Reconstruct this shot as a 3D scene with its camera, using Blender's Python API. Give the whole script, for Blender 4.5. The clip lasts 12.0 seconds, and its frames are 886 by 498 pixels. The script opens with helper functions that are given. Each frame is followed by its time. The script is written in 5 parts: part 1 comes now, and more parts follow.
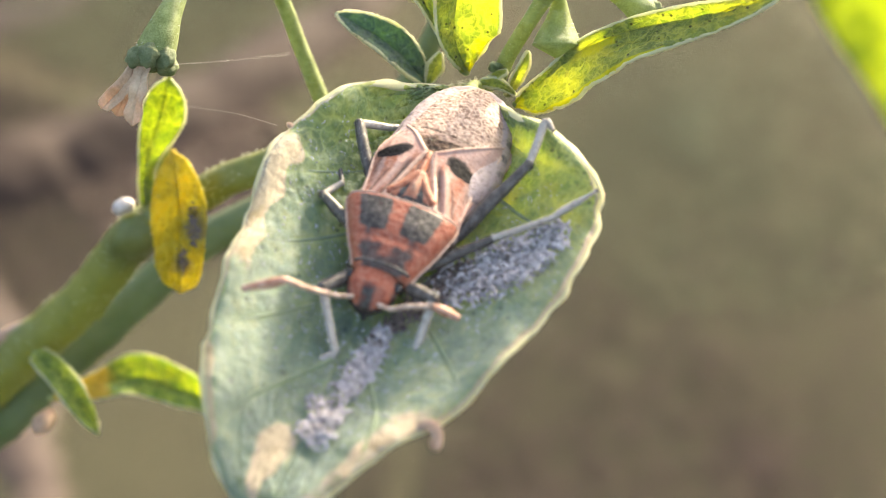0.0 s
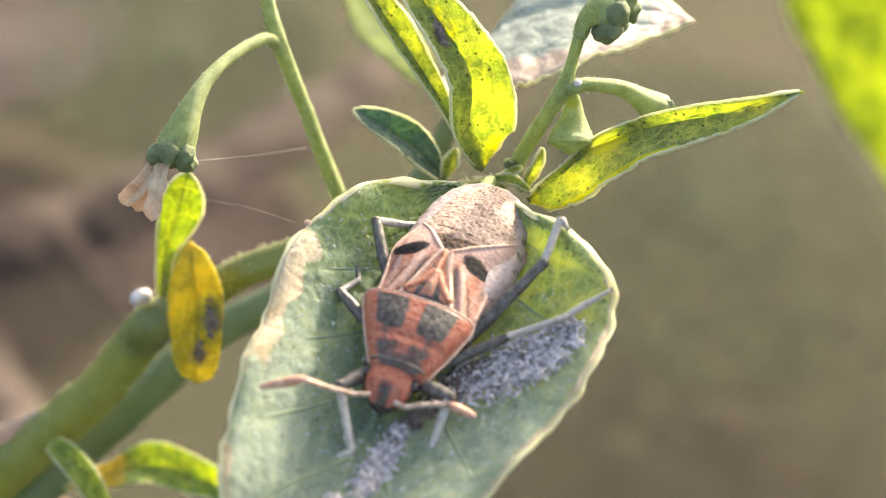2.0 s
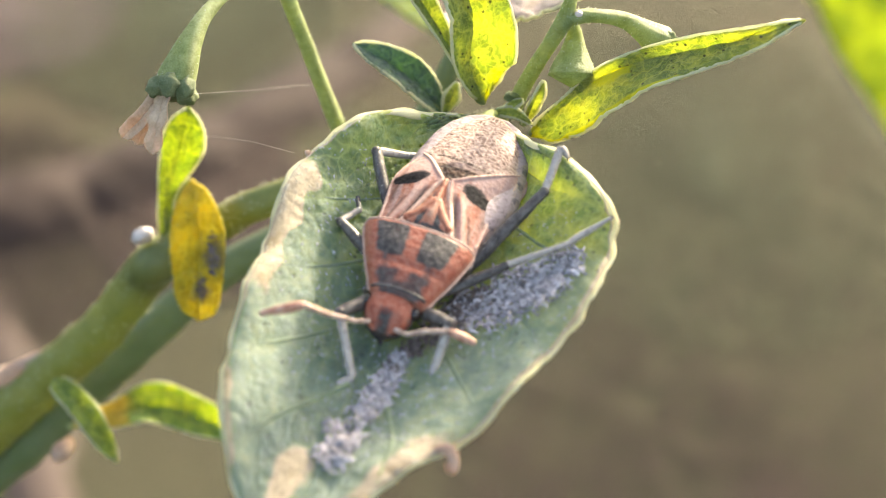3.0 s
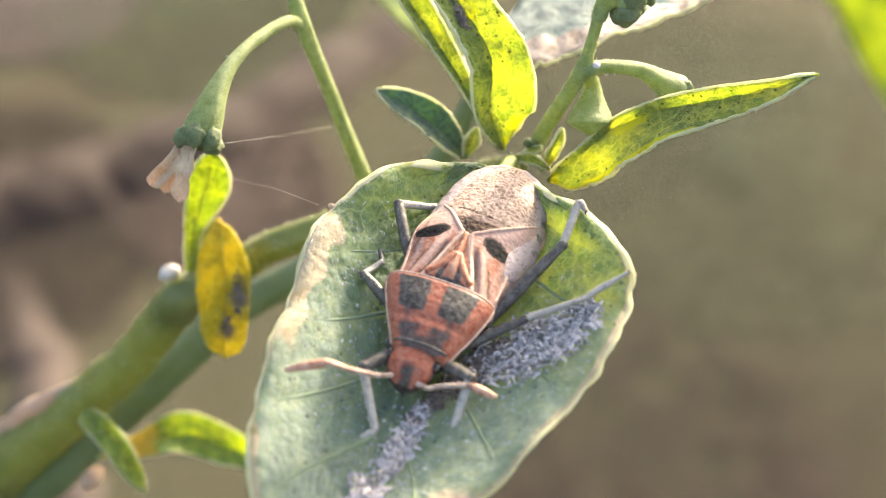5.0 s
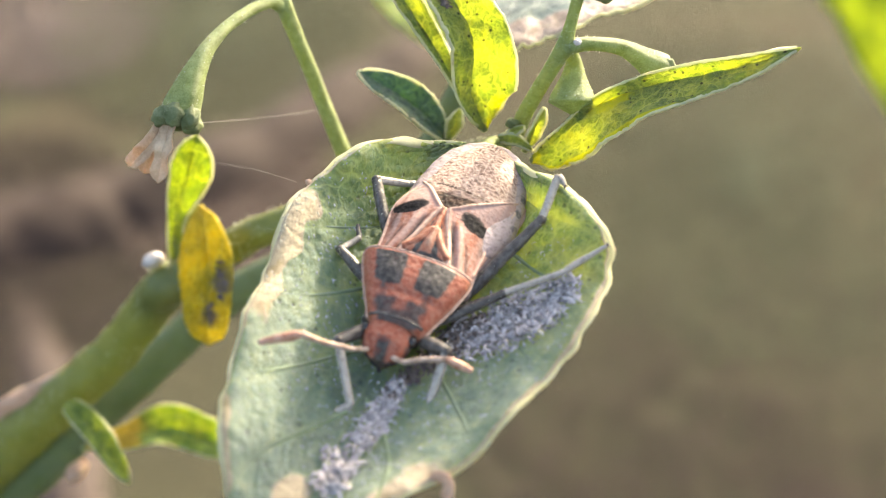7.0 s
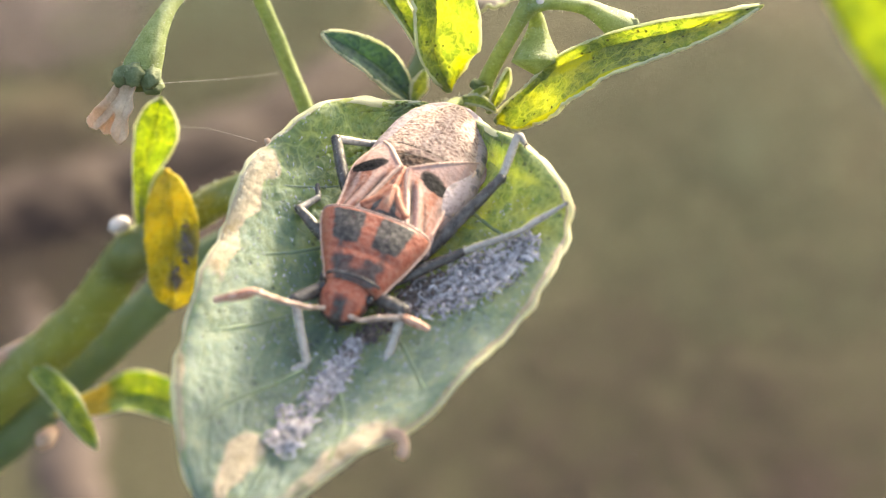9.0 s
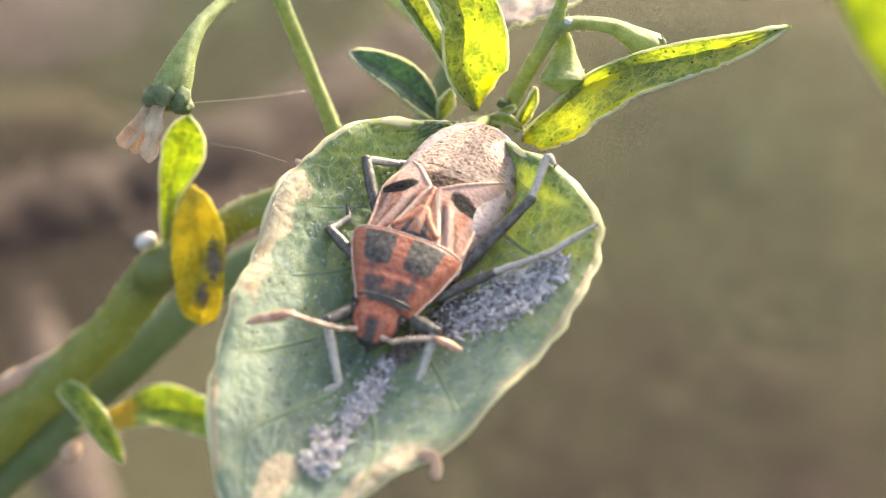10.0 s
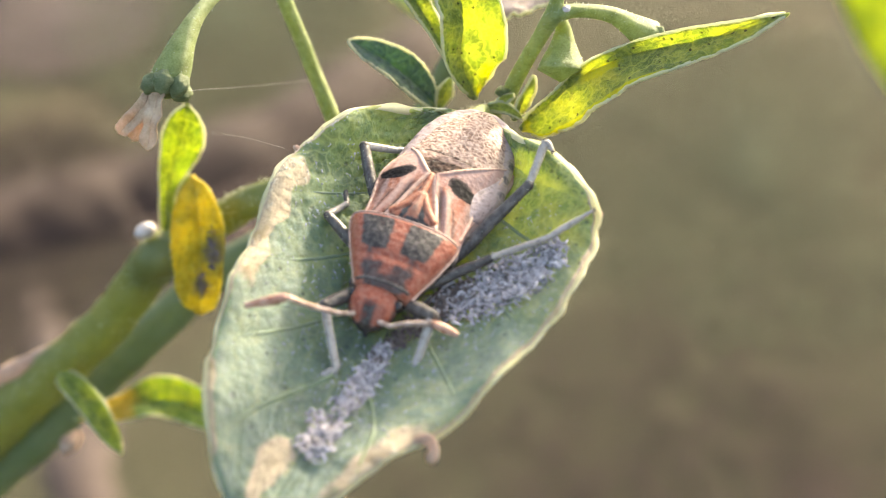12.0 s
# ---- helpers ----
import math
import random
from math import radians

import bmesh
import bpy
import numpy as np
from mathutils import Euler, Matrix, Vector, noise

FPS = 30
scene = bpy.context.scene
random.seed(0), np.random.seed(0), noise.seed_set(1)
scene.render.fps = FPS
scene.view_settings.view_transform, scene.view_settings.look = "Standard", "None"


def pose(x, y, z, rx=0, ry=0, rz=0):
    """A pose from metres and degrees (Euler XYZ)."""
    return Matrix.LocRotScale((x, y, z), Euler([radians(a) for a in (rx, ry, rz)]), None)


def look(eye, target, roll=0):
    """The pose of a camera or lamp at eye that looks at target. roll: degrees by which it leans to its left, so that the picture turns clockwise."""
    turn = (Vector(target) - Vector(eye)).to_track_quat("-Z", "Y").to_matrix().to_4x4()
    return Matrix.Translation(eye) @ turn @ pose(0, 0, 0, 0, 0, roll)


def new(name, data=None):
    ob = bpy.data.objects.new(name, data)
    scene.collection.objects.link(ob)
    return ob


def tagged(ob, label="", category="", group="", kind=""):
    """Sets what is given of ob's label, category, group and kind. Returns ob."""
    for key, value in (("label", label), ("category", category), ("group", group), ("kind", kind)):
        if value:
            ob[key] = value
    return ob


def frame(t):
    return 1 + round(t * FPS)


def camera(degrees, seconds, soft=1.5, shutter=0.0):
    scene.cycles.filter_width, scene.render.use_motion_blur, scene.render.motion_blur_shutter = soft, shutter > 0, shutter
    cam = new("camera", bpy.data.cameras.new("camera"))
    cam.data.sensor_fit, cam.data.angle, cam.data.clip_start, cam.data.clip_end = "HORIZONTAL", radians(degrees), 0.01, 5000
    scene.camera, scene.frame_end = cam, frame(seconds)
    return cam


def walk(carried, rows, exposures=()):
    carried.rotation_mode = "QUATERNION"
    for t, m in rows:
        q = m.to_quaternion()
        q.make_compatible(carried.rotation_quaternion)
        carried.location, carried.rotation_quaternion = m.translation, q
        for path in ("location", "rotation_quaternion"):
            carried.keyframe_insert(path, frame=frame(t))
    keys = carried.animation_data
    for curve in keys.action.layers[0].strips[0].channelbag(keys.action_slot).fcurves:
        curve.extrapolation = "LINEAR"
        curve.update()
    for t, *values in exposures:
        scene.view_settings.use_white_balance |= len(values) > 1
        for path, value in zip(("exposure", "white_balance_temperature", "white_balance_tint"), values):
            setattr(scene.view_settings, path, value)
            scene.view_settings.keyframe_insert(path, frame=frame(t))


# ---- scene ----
cam = camera(30, 12.0, soft=1.0)
cam.data.dof.use_dof = True
cam.data.dof.focus_distance = 0.0565
cam.data.dof.aperture_fstop = 58.0
walk(cam, [
    (0, pose(0.000175, -0.046878, 0.481479, 53.868, -1.188, -1.318)),
    (0.5, pose(0.000251, -0.046597, 0.482286, 54.905, -1.166, -1.087)),
    (1, pose(0.000012, -0.046619, 0.482414, 55.836, -1.094, -1.006)),
    (1.5, pose(-0.000208, -0.046678, 0.482437, 56.291, -1.052, -0.839)),
    (2, pose(-0.000029, -0.046814, 0.482540, 56.254, -1.088, -0.961)),
    (2.5, pose(0.000234, -0.047220, 0.482029, 55.737, -0.934, -0.798)),
    (2.7, pose(0.000481, -0.047328, 0.481848, 55.552, -0.906, -0.873)),
    (4.3, pose(-0.002448, -0.048036, 0.479512, 53.772, -0.383, -0.056)),
    (4.5, pose(-0.000547, -0.047374, 0.481364, 54.021, -0.520, -0.243)),
    (5, pose(0.000207, -0.047096, 0.484142, 54.405, -0.309, -0.273)),
    (5.5, pose(0.000000, -0.047511, 0.483267, 55.000, 0.000, 0.000)),
    (6, pose(0.000759, -0.047946, 0.482415, 55.459, 0.064, -0.043)),
    (6.5, pose(0.000983, -0.047939, 0.482311, 55.610, 0.095, -0.250)),
    (6.7, pose(0.001175, -0.047784, 0.482345, 55.488, 0.058, -0.125)),
    (8.3, pose(0.002089, -0.047552, 0.482120, 55.507, 0.012, 0.329)),
    (8.5, pose(0.002521, -0.047600, 0.482574, 55.435, 0.110, 0.139)),
    (9, pose(0.002671, -0.047812, 0.481489, 54.896, 0.031, 0.045)),
    (9.5, pose(0.002096, -0.047582, 0.481901, 54.784, 0.132, 0.105)),
    (10, pose(0.001862, -0.047687, 0.482234, 54.871, 0.159, 0.171)),
    (10.5, pose(0.001870, -0.047549, 0.482827, 55.199, 0.235, 0.259)),
    (11, pose(0.001981, -0.047610, 0.482755, 55.502, 0.215, 0.320)),
    (11.5, pose(0.001827, -0.048075, 0.482236, 55.287, 0.221, 0.392)),
    (12, pose(0.002076, -0.048118, 0.481683, 55.128, 0.155, 0.353)),
], exposures=[(0, 2.38, 7500, 4), (2.7, 2.36, 7500, 4), (4.3, 2.47, 7500, 4), (5.2, 2.40, 7500, 4), (12, 2.36, 7500, 4)])

# ---- world and sun ----
SUN_HEIGHT, SUN_TURN = 23.0, 34.0
sky_world = bpy.data.worlds.new("sky")
scene.world = sky_world
sky_world.use_nodes = True
wn = sky_world.node_tree
sky = wn.nodes.new("ShaderNodeTexSky")
sky.sky_type = "NISHITA"
sky.sun_disc = False
sky.sun_elevation = radians(SUN_HEIGHT)
sky.sun_rotation = radians(SUN_TURN)
sky.dust_density = 5.0
sky.air_density = 0.8
wn.nodes["Background"].inputs["Strength"].default_value = 0.15
wn.links.new(sky.outputs["Color"], wn.nodes["Background"].inputs["Color"])
sun_data = bpy.data.lights.new("sun", "SUN")
sun_data.energy = 2.5
sun_data.angle = radians(4.0)
sun_data.color = (1.0, 0.92, 0.80)
sun = new("sun", sun_data)
sun_way = Vector((math.sin(radians(SUN_TURN)) * math.cos(radians(SUN_HEIGHT)),
                  math.cos(radians(SUN_TURN)) * math.cos(radians(SUN_HEIGHT)), math.sin(radians(SUN_HEIGHT))))
sun.matrix_world = look(sun_way * 3.0, (0, 0, 0))

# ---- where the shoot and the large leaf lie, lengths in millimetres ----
MM = 0.001
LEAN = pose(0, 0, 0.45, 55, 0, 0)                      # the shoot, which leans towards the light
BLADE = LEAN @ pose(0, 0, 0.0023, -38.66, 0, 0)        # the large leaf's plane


# ---- materials ----
def material(name):
    m = bpy.data.materials.new(name)
    m.use_nodes = True
    return m, m.node_tree.nodes, m.node_tree.links, m.node_tree.nodes["Principled BSDF"]


def ramp(nodes, stops):
    r = nodes.new("ShaderNodeValToRGB")
    while len(r.color_ramp.elements) < len(stops):
        r.color_ramp.elements.new(0.5)
    for e, (p, c) in zip(r.color_ramp.elements, stops):
        e.position, e.color = p, (*c, 1)
    return r


def noise_node(nodes, links, coord, scale, detail=4.0, rough=0.6):
    n = nodes.new("ShaderNodeTexNoise")
    n.inputs["Scale"].default_value = scale
    n.inputs["Detail"].default_value = detail
    n.inputs["Roughness"].default_value = rough
    links.new(coord, n.inputs["Vector"])
    return n


def mixed(nodes, links, fac, a, b, mode="MIX"):
    n = nodes.new("ShaderNodeMix")
    n.data_type, n.blend_type = "RGBA", mode
    for sock, v in ((n.inputs[0], fac), (n.inputs[6], a), (n.inputs[7], b)):
        if isinstance(v, bpy.types.NodeSocket):
            links.new(v, sock)
        elif isinstance(v, (int, float)):
            sock.default_value = v
        else:
            sock.default_value = (*v, 1)
    return n.outputs[2]


def math_node(nodes, links, op, a, b=0.0, clamp=False):
    n = nodes.new("ShaderNodeMath")
    n.operation, n.use_clamp = op, clamp
    for sock, v in zip(n.inputs, (a, b)):
        if isinstance(v, bpy.types.NodeSocket):
            links.new(v, sock)
        else:
            sock.default_value = v
    return n.outputs[0]


def attribute(nodes, name):
    n = nodes.new("ShaderNodeAttribute")
    n.attribute_name = name
    return n.outputs["Fac"]


def bumped(nodes, links, bsdf, height, dist, strength=0.6):
    b = nodes.new("ShaderNodeBump")
    b.inputs["Strength"].default_value = strength
    b.inputs["Distance"].default_value = dist
    links.new(height, b.inputs["Height"])
    for s in bsdf:
        links.new(b.outputs["Normal"], s.inputs["Normal"])
    return b


def leaf_material(name, top, glow, vein, dry=(0.72, 0.58, 0.38), through_part=0.5, grain=900.0, rough=0.55, powder=0.0, pits=0.5, mesh_part=0.5):
    """A leaf: waxy upper skin, light passing through the blade, paler veins; the 'dry' attribute gives dried parts and,
    on shoot leaves, painted yellow sunlight.
    """
    m, nodes, links, p = material(name)
    co = nodes.new("ShaderNodeTexCoord").outputs["Object"]
    big = noise_node(nodes, links, co, grain * 0.35, 3.0)
    fine = noise_node(nodes, links, co, grain * 7.0, 4.0, 0.75)
    mid = noise_node(nodes, links, co, grain * 1.7, 3.0, 0.6)
    cell = nodes.new("ShaderNodeTexVoronoi")
    cell.inputs["Scale"].default_value = grain * 3.0
    links.new(co, cell.inputs["Vector"])
    tone = ramp(nodes, [(0.3, [c * 0.72 for c in top]), (0.7, [min(1, c * 1.25) for c in top])])
    links.new(big.outputs["Fac"], tone.inputs["Fac"])
    col = mixed(nodes, links, 0.55, tone.outputs["Color"],
                mixed(nodes, links, fine.outputs["Fac"], [c * 0.4 for c in top], [min(1, c * 1.8) for c in top]))
    speck = ramp(nodes, [(0.10, (1, 1, 1)), (0.20, (0, 0, 0))])
    links.new(cell.outputs["Distance"], speck.inputs["Fac"])
    col = mixed(nodes, links, math_node(nodes, links, "MULTIPLY", speck.outputs["Color"], 0.5 + powder), col, (0.62, 0.66, 0.56))
    blot = ramp(nodes, [(0.34, [c * 0.55 for c in top]), (0.66, [min(1, c * 1.35) for c in top])])
    links.new(mid.outputs["Fac"], blot.inputs["Fac"])
    col = mixed(nodes, links, 0.4, col, blot.outputs["Color"])
    v = attribute(nodes, "vein")
    col = mixed(nodes, links, math_node(nodes, links, "MULTIPLY", v, 0.85), col, vein)
    bent = mixed(nodes, links, 0.0012, co, mid.outputs["Color"], "ADD")
    nets = []
    for size, thin in ((1.15, 0.05), (3.4, 0.07)):
        mesh = nodes.new("ShaderNodeTexVoronoi")
        mesh.feature = "DISTANCE_TO_EDGE"
        mesh.inputs["Scale"].default_value = grain * size
        links.new(bent, mesh.inputs["Vector"])
        line = ramp(nodes, [(thin * 0.3, (1, 1, 1)), (thin * 1.6, (0, 0, 0))])
        links.new(mesh.outputs["Distance"], line.inputs["Fac"])
        nets.append(line.outputs["Color"])
    net = math_node(nodes, links, "MAXIMUM", nets[0], math_node(nodes, links, "MULTIPLY", nets[1], 0.55))
    col = mixed(nodes, links, math_node(nodes, links, "MULTIPLY", net, mesh_part), col, vein)
    # greener towards the stalk end of the large leaf
    fresh = attribute(nodes, "fresh")
    col = mixed(nodes, links, math_node(nodes, links, "MULTIPLY", fresh, 0.6), col, mixed(nodes, links, math_node(nodes, links, "MAXIMUM", net, v), (0.085, 0.155, 0.050), (0.30, 0.40, 0.18)))
    # pale tone painted in where the leaf's bulging lower flanks catch more light
    flank_pale = ramp(nodes, [(0.40, (0, 0, 0)), (0.66, (1, 1, 1))])
    links.new(math_node(nodes, links, "ADD", attribute(nodes, "bloom"), math_node(nodes, links, "MULTIPLY", math_node(nodes, links, "SUBTRACT", big.outputs["Fac"], 0.5), 0.5)), flank_pale.inputs["Fac"])
    col = mixed(nodes, links, math_node(nodes, links, "MULTIPLY", flank_pale.outputs["Color"], 0.42), col, mixed(nodes, links, fine.outputs["Fac"], (0.24, 0.30, 0.28), (0.40, 0.45, 0.42)))
    hole = nodes.new("ShaderNodeTexVoronoi")
    hole.inputs["Scale"].default_value = grain * 2.6
    links.new(co, hole.inputs["Vector"])
    holes = ramp(nodes, [(0.09, (1, 1, 1)), (0.16, (0, 0, 0))])
    links.new(hole.outputs["Distance"], holes.inputs["Fac"])
    hole_f = math_node(nodes, links, "MULTIPLY", holes.outputs["Color"], pits)
    col = mixed(nodes, links, hole_f, col, (0.03, 0.035, 0.02))
    d0 = attribute(nodes, "dry")
    patchy = noise_node(nodes, links, co, grain * 0.9, 5.0, 0.65)
    d1 = math_node(nodes, links, "ADD", d0, math_node(nodes, links, "MULTIPLY", math_node(nodes, links, "SUBTRACT", patchy.outputs["Fac"], 0.5), 1.3))
    edge = ramp(nodes, [(0.42, (0, 0, 0)), (0.62, (1, 1, 1))])
    links.new(d1, edge.inputs["Fac"])
    dry_f = math_node(nodes, links, "MULTIPLY", edge.outputs["Color"], math_node(nodes, links, "GREATER_THAN", d0, 0.02))
    dry_c = mixed(nodes, links, fine.outputs["Fac"], [c * 0.6 for c in dry], [min(1, c * 1.25) for c in dry])
    scorch = ramp(nodes, [(0.36, (1, 1, 1)), (0.45, (0, 0, 0))])
    links.new(mid.outputs["Fac"], scorch.inputs["Fac"])
    dry_c = mixed(nodes, links, math_node(nodes, links, "MULTIPLY", scorch.outputs["Color"], 0.75), dry_c, [c * k for c, k in zip(dry, (0.34, 0.28, 0.20))])
    rot = attribute(nodes, "rot")
    rot_f = ramp(nodes, [(0.40, (0, 0, 0)), (0.80, (1, 1, 1))])
    links.new(math_node(nodes, links, "ADD", rot, math_node(nodes, links, "MULTIPLY", math_node(nodes, links, "SUBTRACT", patchy.outputs["Fac"], 0.5), 1.1)), rot_f.inputs["Fac"])
    col = mixed(nodes, links, dry_f, col, dry_c)
    col = mixed(nodes, links, math_node(nodes, links, "MULTIPLY", rot_f.outputs["Color"], 0.8), col, mixed(nodes, links, fine.outputs["Fac"], (0.09, 0.065, 0.045), (0.30, 0.24, 0.18)))
    links.new(col, p.inputs["Base Color"])
    p.inputs["Roughness"].default_value = rough
    p.inputs["Specular IOR Level"].default_value = 0.35
    p.inputs["Sheen Weight"].default_value = 0.22
    p.inputs["Sheen Roughness"].default_value = 0.5
    tr = nodes.new("ShaderNodeBsdfTranslucent")
    mott = ramp(nodes, [(0.40, (glow[0] * 0.22, glow[1] * 0.32, glow[2] * 0.5)), (0.50, (glow[0] * 0.45, glow[1] * 0.6, glow[2])), (0.60, [min(1, c * 1.15) for c in glow])])
    links.new(math_node(nodes, links, "ADD", math_node(nodes, links, "MULTIPLY", big.outputs["Fac"], 0.45), math_node(nodes, links, "MULTIPLY", mid.outputs["Fac"], 0.55)), mott.inputs["Fac"])
    gcol = mixed(nodes, links, math_node(nodes, links, "MULTIPLY", fine.outputs["Fac"], 0.8), mott.outputs["Color"], [c * 0.45 for c in glow])
    gcol = mixed(nodes, links, math_node(nodes, links, "MULTIPLY", v, 0.8), gcol, [min(1, c * 1.35 + 0.05) for c in glow])
    gcol = mixed(nodes, links, math_node(nodes, links, "MULTIPLY", net, math_node(nodes, links, "MAXIMUM", math_node(nodes, links, "MULTIPLY", fresh, 0.5), min(0.7, mesh_part * 1.5))), gcol, [min(1, c * 1.25 + 0.04) for c in glow])
    gcol = mixed(nodes, links, hole_f, gcol, (0.03, 0.03, 0.01))
    gcol = mixed(nodes, links, dry_f, gcol, dry)
    gcol = mixed(nodes, links, rot_f.outputs["Color"], gcol, (0.16, 0.11, 0.04))
    links.new(gcol, tr.inputs["Color"])
    mix = nodes.new("ShaderNodeMixShader")
    mix.inputs[0].default_value = through_part
    links.new(p.outputs[0], mix.inputs[1])
    links.new(tr.outputs[0], mix.inputs[2])
    links.new(mix.outputs[0], nodes["Material Output"].inputs["Surface"])
    h = math_node(nodes, links, "ADD", fine.outputs["Fac"], math_node(nodes, links, "MULTIPLY", cell.outputs["Distance"], -0.8))
    h = math_node(nodes, links, "ADD", h, math_node(nodes, links, "MULTIPLY", mid.outputs["Fac"], 0.7))
    h = math_node(nodes, links, "SUBTRACT", h, math_node(nodes, links, "MULTIPLY", net, mesh_part * 1.8))
    h = math_node(nodes, links, "SUBTRACT", h, math_node(nodes, links, "MULTIPLY", hole_f, 0.8))
    bumped(nodes, links, (p,), h, 0.00012, 0.75)
    return m


def plain_material(name, dark, light, scale, rough=0.6, bump=0.0, spec=0.35, sheen=0.0, glow=None, share=0.4, stretch=(1, 1, 1)):
    """Two tones mixed by noise at two scales, with fine relief; glow: the colour of the light let through."""
    m, nodes, links, p = material(name)
    co = nodes.new("ShaderNodeTexCoord").outputs["Object"]
    mp = nodes.new("ShaderNodeMapping")
    mp.inputs["Scale"].default_value = stretch
    links.new(co, mp.inputs["Vector"])
    a = noise_node(nodes, links, mp.outputs["Vector"], scale, 4.0)
    b = noise_node(nodes, links, mp.outputs["Vector"], scale * 6.0, 4.0, 0.7)
    f = math_node(nodes, links, "ADD", math_node(nodes, links, "MULTIPLY", a.outputs["Fac"], 0.6), math_node(nodes, links, "MULTIPLY", b.outputs["Fac"], 0.4))
    r = ramp(nodes, [(0.32, dark), (0.68, light)])
    links.new(f, r.inputs["Fac"])
    links.new(r.outputs["Color"], p.inputs["Base Color"])
    p.inputs["Roughness"].default_value = rough
    p.inputs["Specular IOR Level"].default_value = spec
    p.inputs["Sheen Weight"].default_value = sheen
    if bump:
        bumped(nodes, links, (p,), f, bump, 0.8)
    if glow:
        tr = nodes.new("ShaderNodeBsdfTranslucent")
        tr.inputs["Color"].default_value = (*glow, 1)
        mix = nodes.new("ShaderNodeMixShader")
        mix.inputs[0].default_value = share
        links.new(p.outputs[0], mix.inputs[1])
        links.new(tr.outputs[0], mix.inputs[2])
        links.new(mix.outputs[0], nodes["Material Output"].inputs["Surface"])
    return m


def shell_material(name, light, dark, pale=(0.62, 0.50, 0.42), grain=2500.0, rough=0.5, bump=0.00002, spec=0.4, streaks=0.0, blend=0.1):
    """Insect skin: ground colour, dark markings by the 'mark' attribute, worn pale edges by 'edge'."""
    m, nodes, links, p = material(name)
    co = nodes.new("ShaderNodeTexCoord").outputs["Object"]
    fine = noise_node(nodes, links, co, grain * 2.2, 4.0, 0.7)
    big = noise_node(nodes, links, co, grain * 0.4, 3.0)
    pits = nodes.new("ShaderNodeTexVoronoi")
    pits.inputs["Scale"].default_value = grain * 2.4
    links.new(co, pits.inputs["Vector"])
    lines = nodes.new("ShaderNodeMapping")
    lines.inputs["Scale"].default_value = (1.0, 0.12, 1.0)
    links.new(co, lines.inputs["Vector"])
    drawn = noise_node(nodes, links, lines.outputs["Vector"], grain * 1.6, 3.0, 0.6)
    base = mixed(nodes, links, big.outputs["Fac"], [c * 0.75 for c in light], [min(1, c * 1.25) for c in light])
    grit = ramp(nodes, [(0.40, (0, 0, 0)), (0.64, (1, 1, 1))])
    links.new(fine.outputs["Fac"], grit.inputs["Fac"])
    base = mixed(nodes, links, math_node(nodes, links, "MULTIPLY", grit.outputs["Color"], 0.40), base, pale)
    dirt = ramp(nodes, [(0.34, (1, 1, 1)), (0.46, (0, 0, 0))])
    links.new(fine.outputs["Fac"], dirt.inputs["Fac"])
    base = mixed(nodes, links, math_node(nodes, links, "MULTIPLY", dirt.outputs["Color"], 0.55), base, [c * 0.35 for c in light])
    tint = ramp(nodes, [(0.42, (0, 0, 0)), (0.62, (1, 1, 1))])
    links.new(drawn.outputs["Fac"], tint.inputs["Fac"])
    base = mixed(nodes, links, math_node(nodes, links, "MULTIPLY", tint.outputs["Color"], streaks), base, pale)
    dk = mixed(nodes, links, grit.outputs["Color"], [c * 0.5 for c in dark], [c * 2.6 for c in dark])
    ragged = noise_node(nodes, links, co, grain * 1.1, 3.0)
    wob = math_node(nodes, links, "ADD", attribute(nodes, "mark"), math_node(nodes, links, "MULTIPLY", math_node(nodes, links, "SUBTRACT", fine.outputs["Fac"], 0.5), 0.7))
    wob = math_node(nodes, links, "ADD", wob, math_node(nodes, links, "MULTIPLY", math_node(nodes, links, "SUBTRACT", ragged.outputs["Fac"], 0.5), 1.0))
    mk = ramp(nodes, [(0.5 - blend, (0, 0, 0)), (0.5 + blend, (1, 1, 1))])
    links.new(wob, mk.inputs["Fac"])
    base = mixed(nodes, links, attribute(nodes, "grey"), base, mixed(nodes, links, grit.outputs["Color"], (0.026, 0.022, 0.021), (0.090, 0.076, 0.070)))
    col = mixed(nodes, links, mk.outputs["Color"], base, dk)
    col = mixed(nodes, links, math_node(nodes, links, "MULTIPLY", attribute(nodes, "edge"), 0.8), col, pale)
    links.new(col, p.inputs["Base Color"])
    p.inputs["Roughness"].default_value = rough
    p.inputs["Specular IOR Level"].default_value = spec
    h = math_node(nodes, links, "ADD", math_node(nodes, links, "MULTIPLY", pits.outputs["Distance"], 1.0), math_node(nodes, links, "MULTIPLY", fine.outputs["Fac"], 0.8))
    bumped(nodes, links, (p,), h, bump, 0.8)
    return m


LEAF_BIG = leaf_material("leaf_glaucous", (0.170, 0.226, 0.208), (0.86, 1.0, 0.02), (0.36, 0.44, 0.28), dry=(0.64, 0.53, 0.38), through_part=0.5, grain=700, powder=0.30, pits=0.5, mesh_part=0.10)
LEAF_YOUNG = leaf_material("leaf_young", (0.15, 0.24, 0.06), (0.74, 0.84, 0.06), (0.48, 0.55, 0.14), through_part=0.60, grain=900)
# dry here: bright yellow painted for sun shining through the blade
LEAF_SHOOT = leaf_material("leaf_shoot", (0.18, 0.24, 0.08), (0.86, 0.93, 0.12), (0.55, 0.60, 0.24), dry=(0.84, 0.82, 0.06), through_part=0.60, grain=900, mesh_part=0.45, pits=0.85)
LEAF_DULL = leaf_material("leaf_dull", (0.10, 0.15, 0.12), (0.25, 0.42, 0.05), (0.2, 0.3, 0.14), through_part=0.35, grain=900)
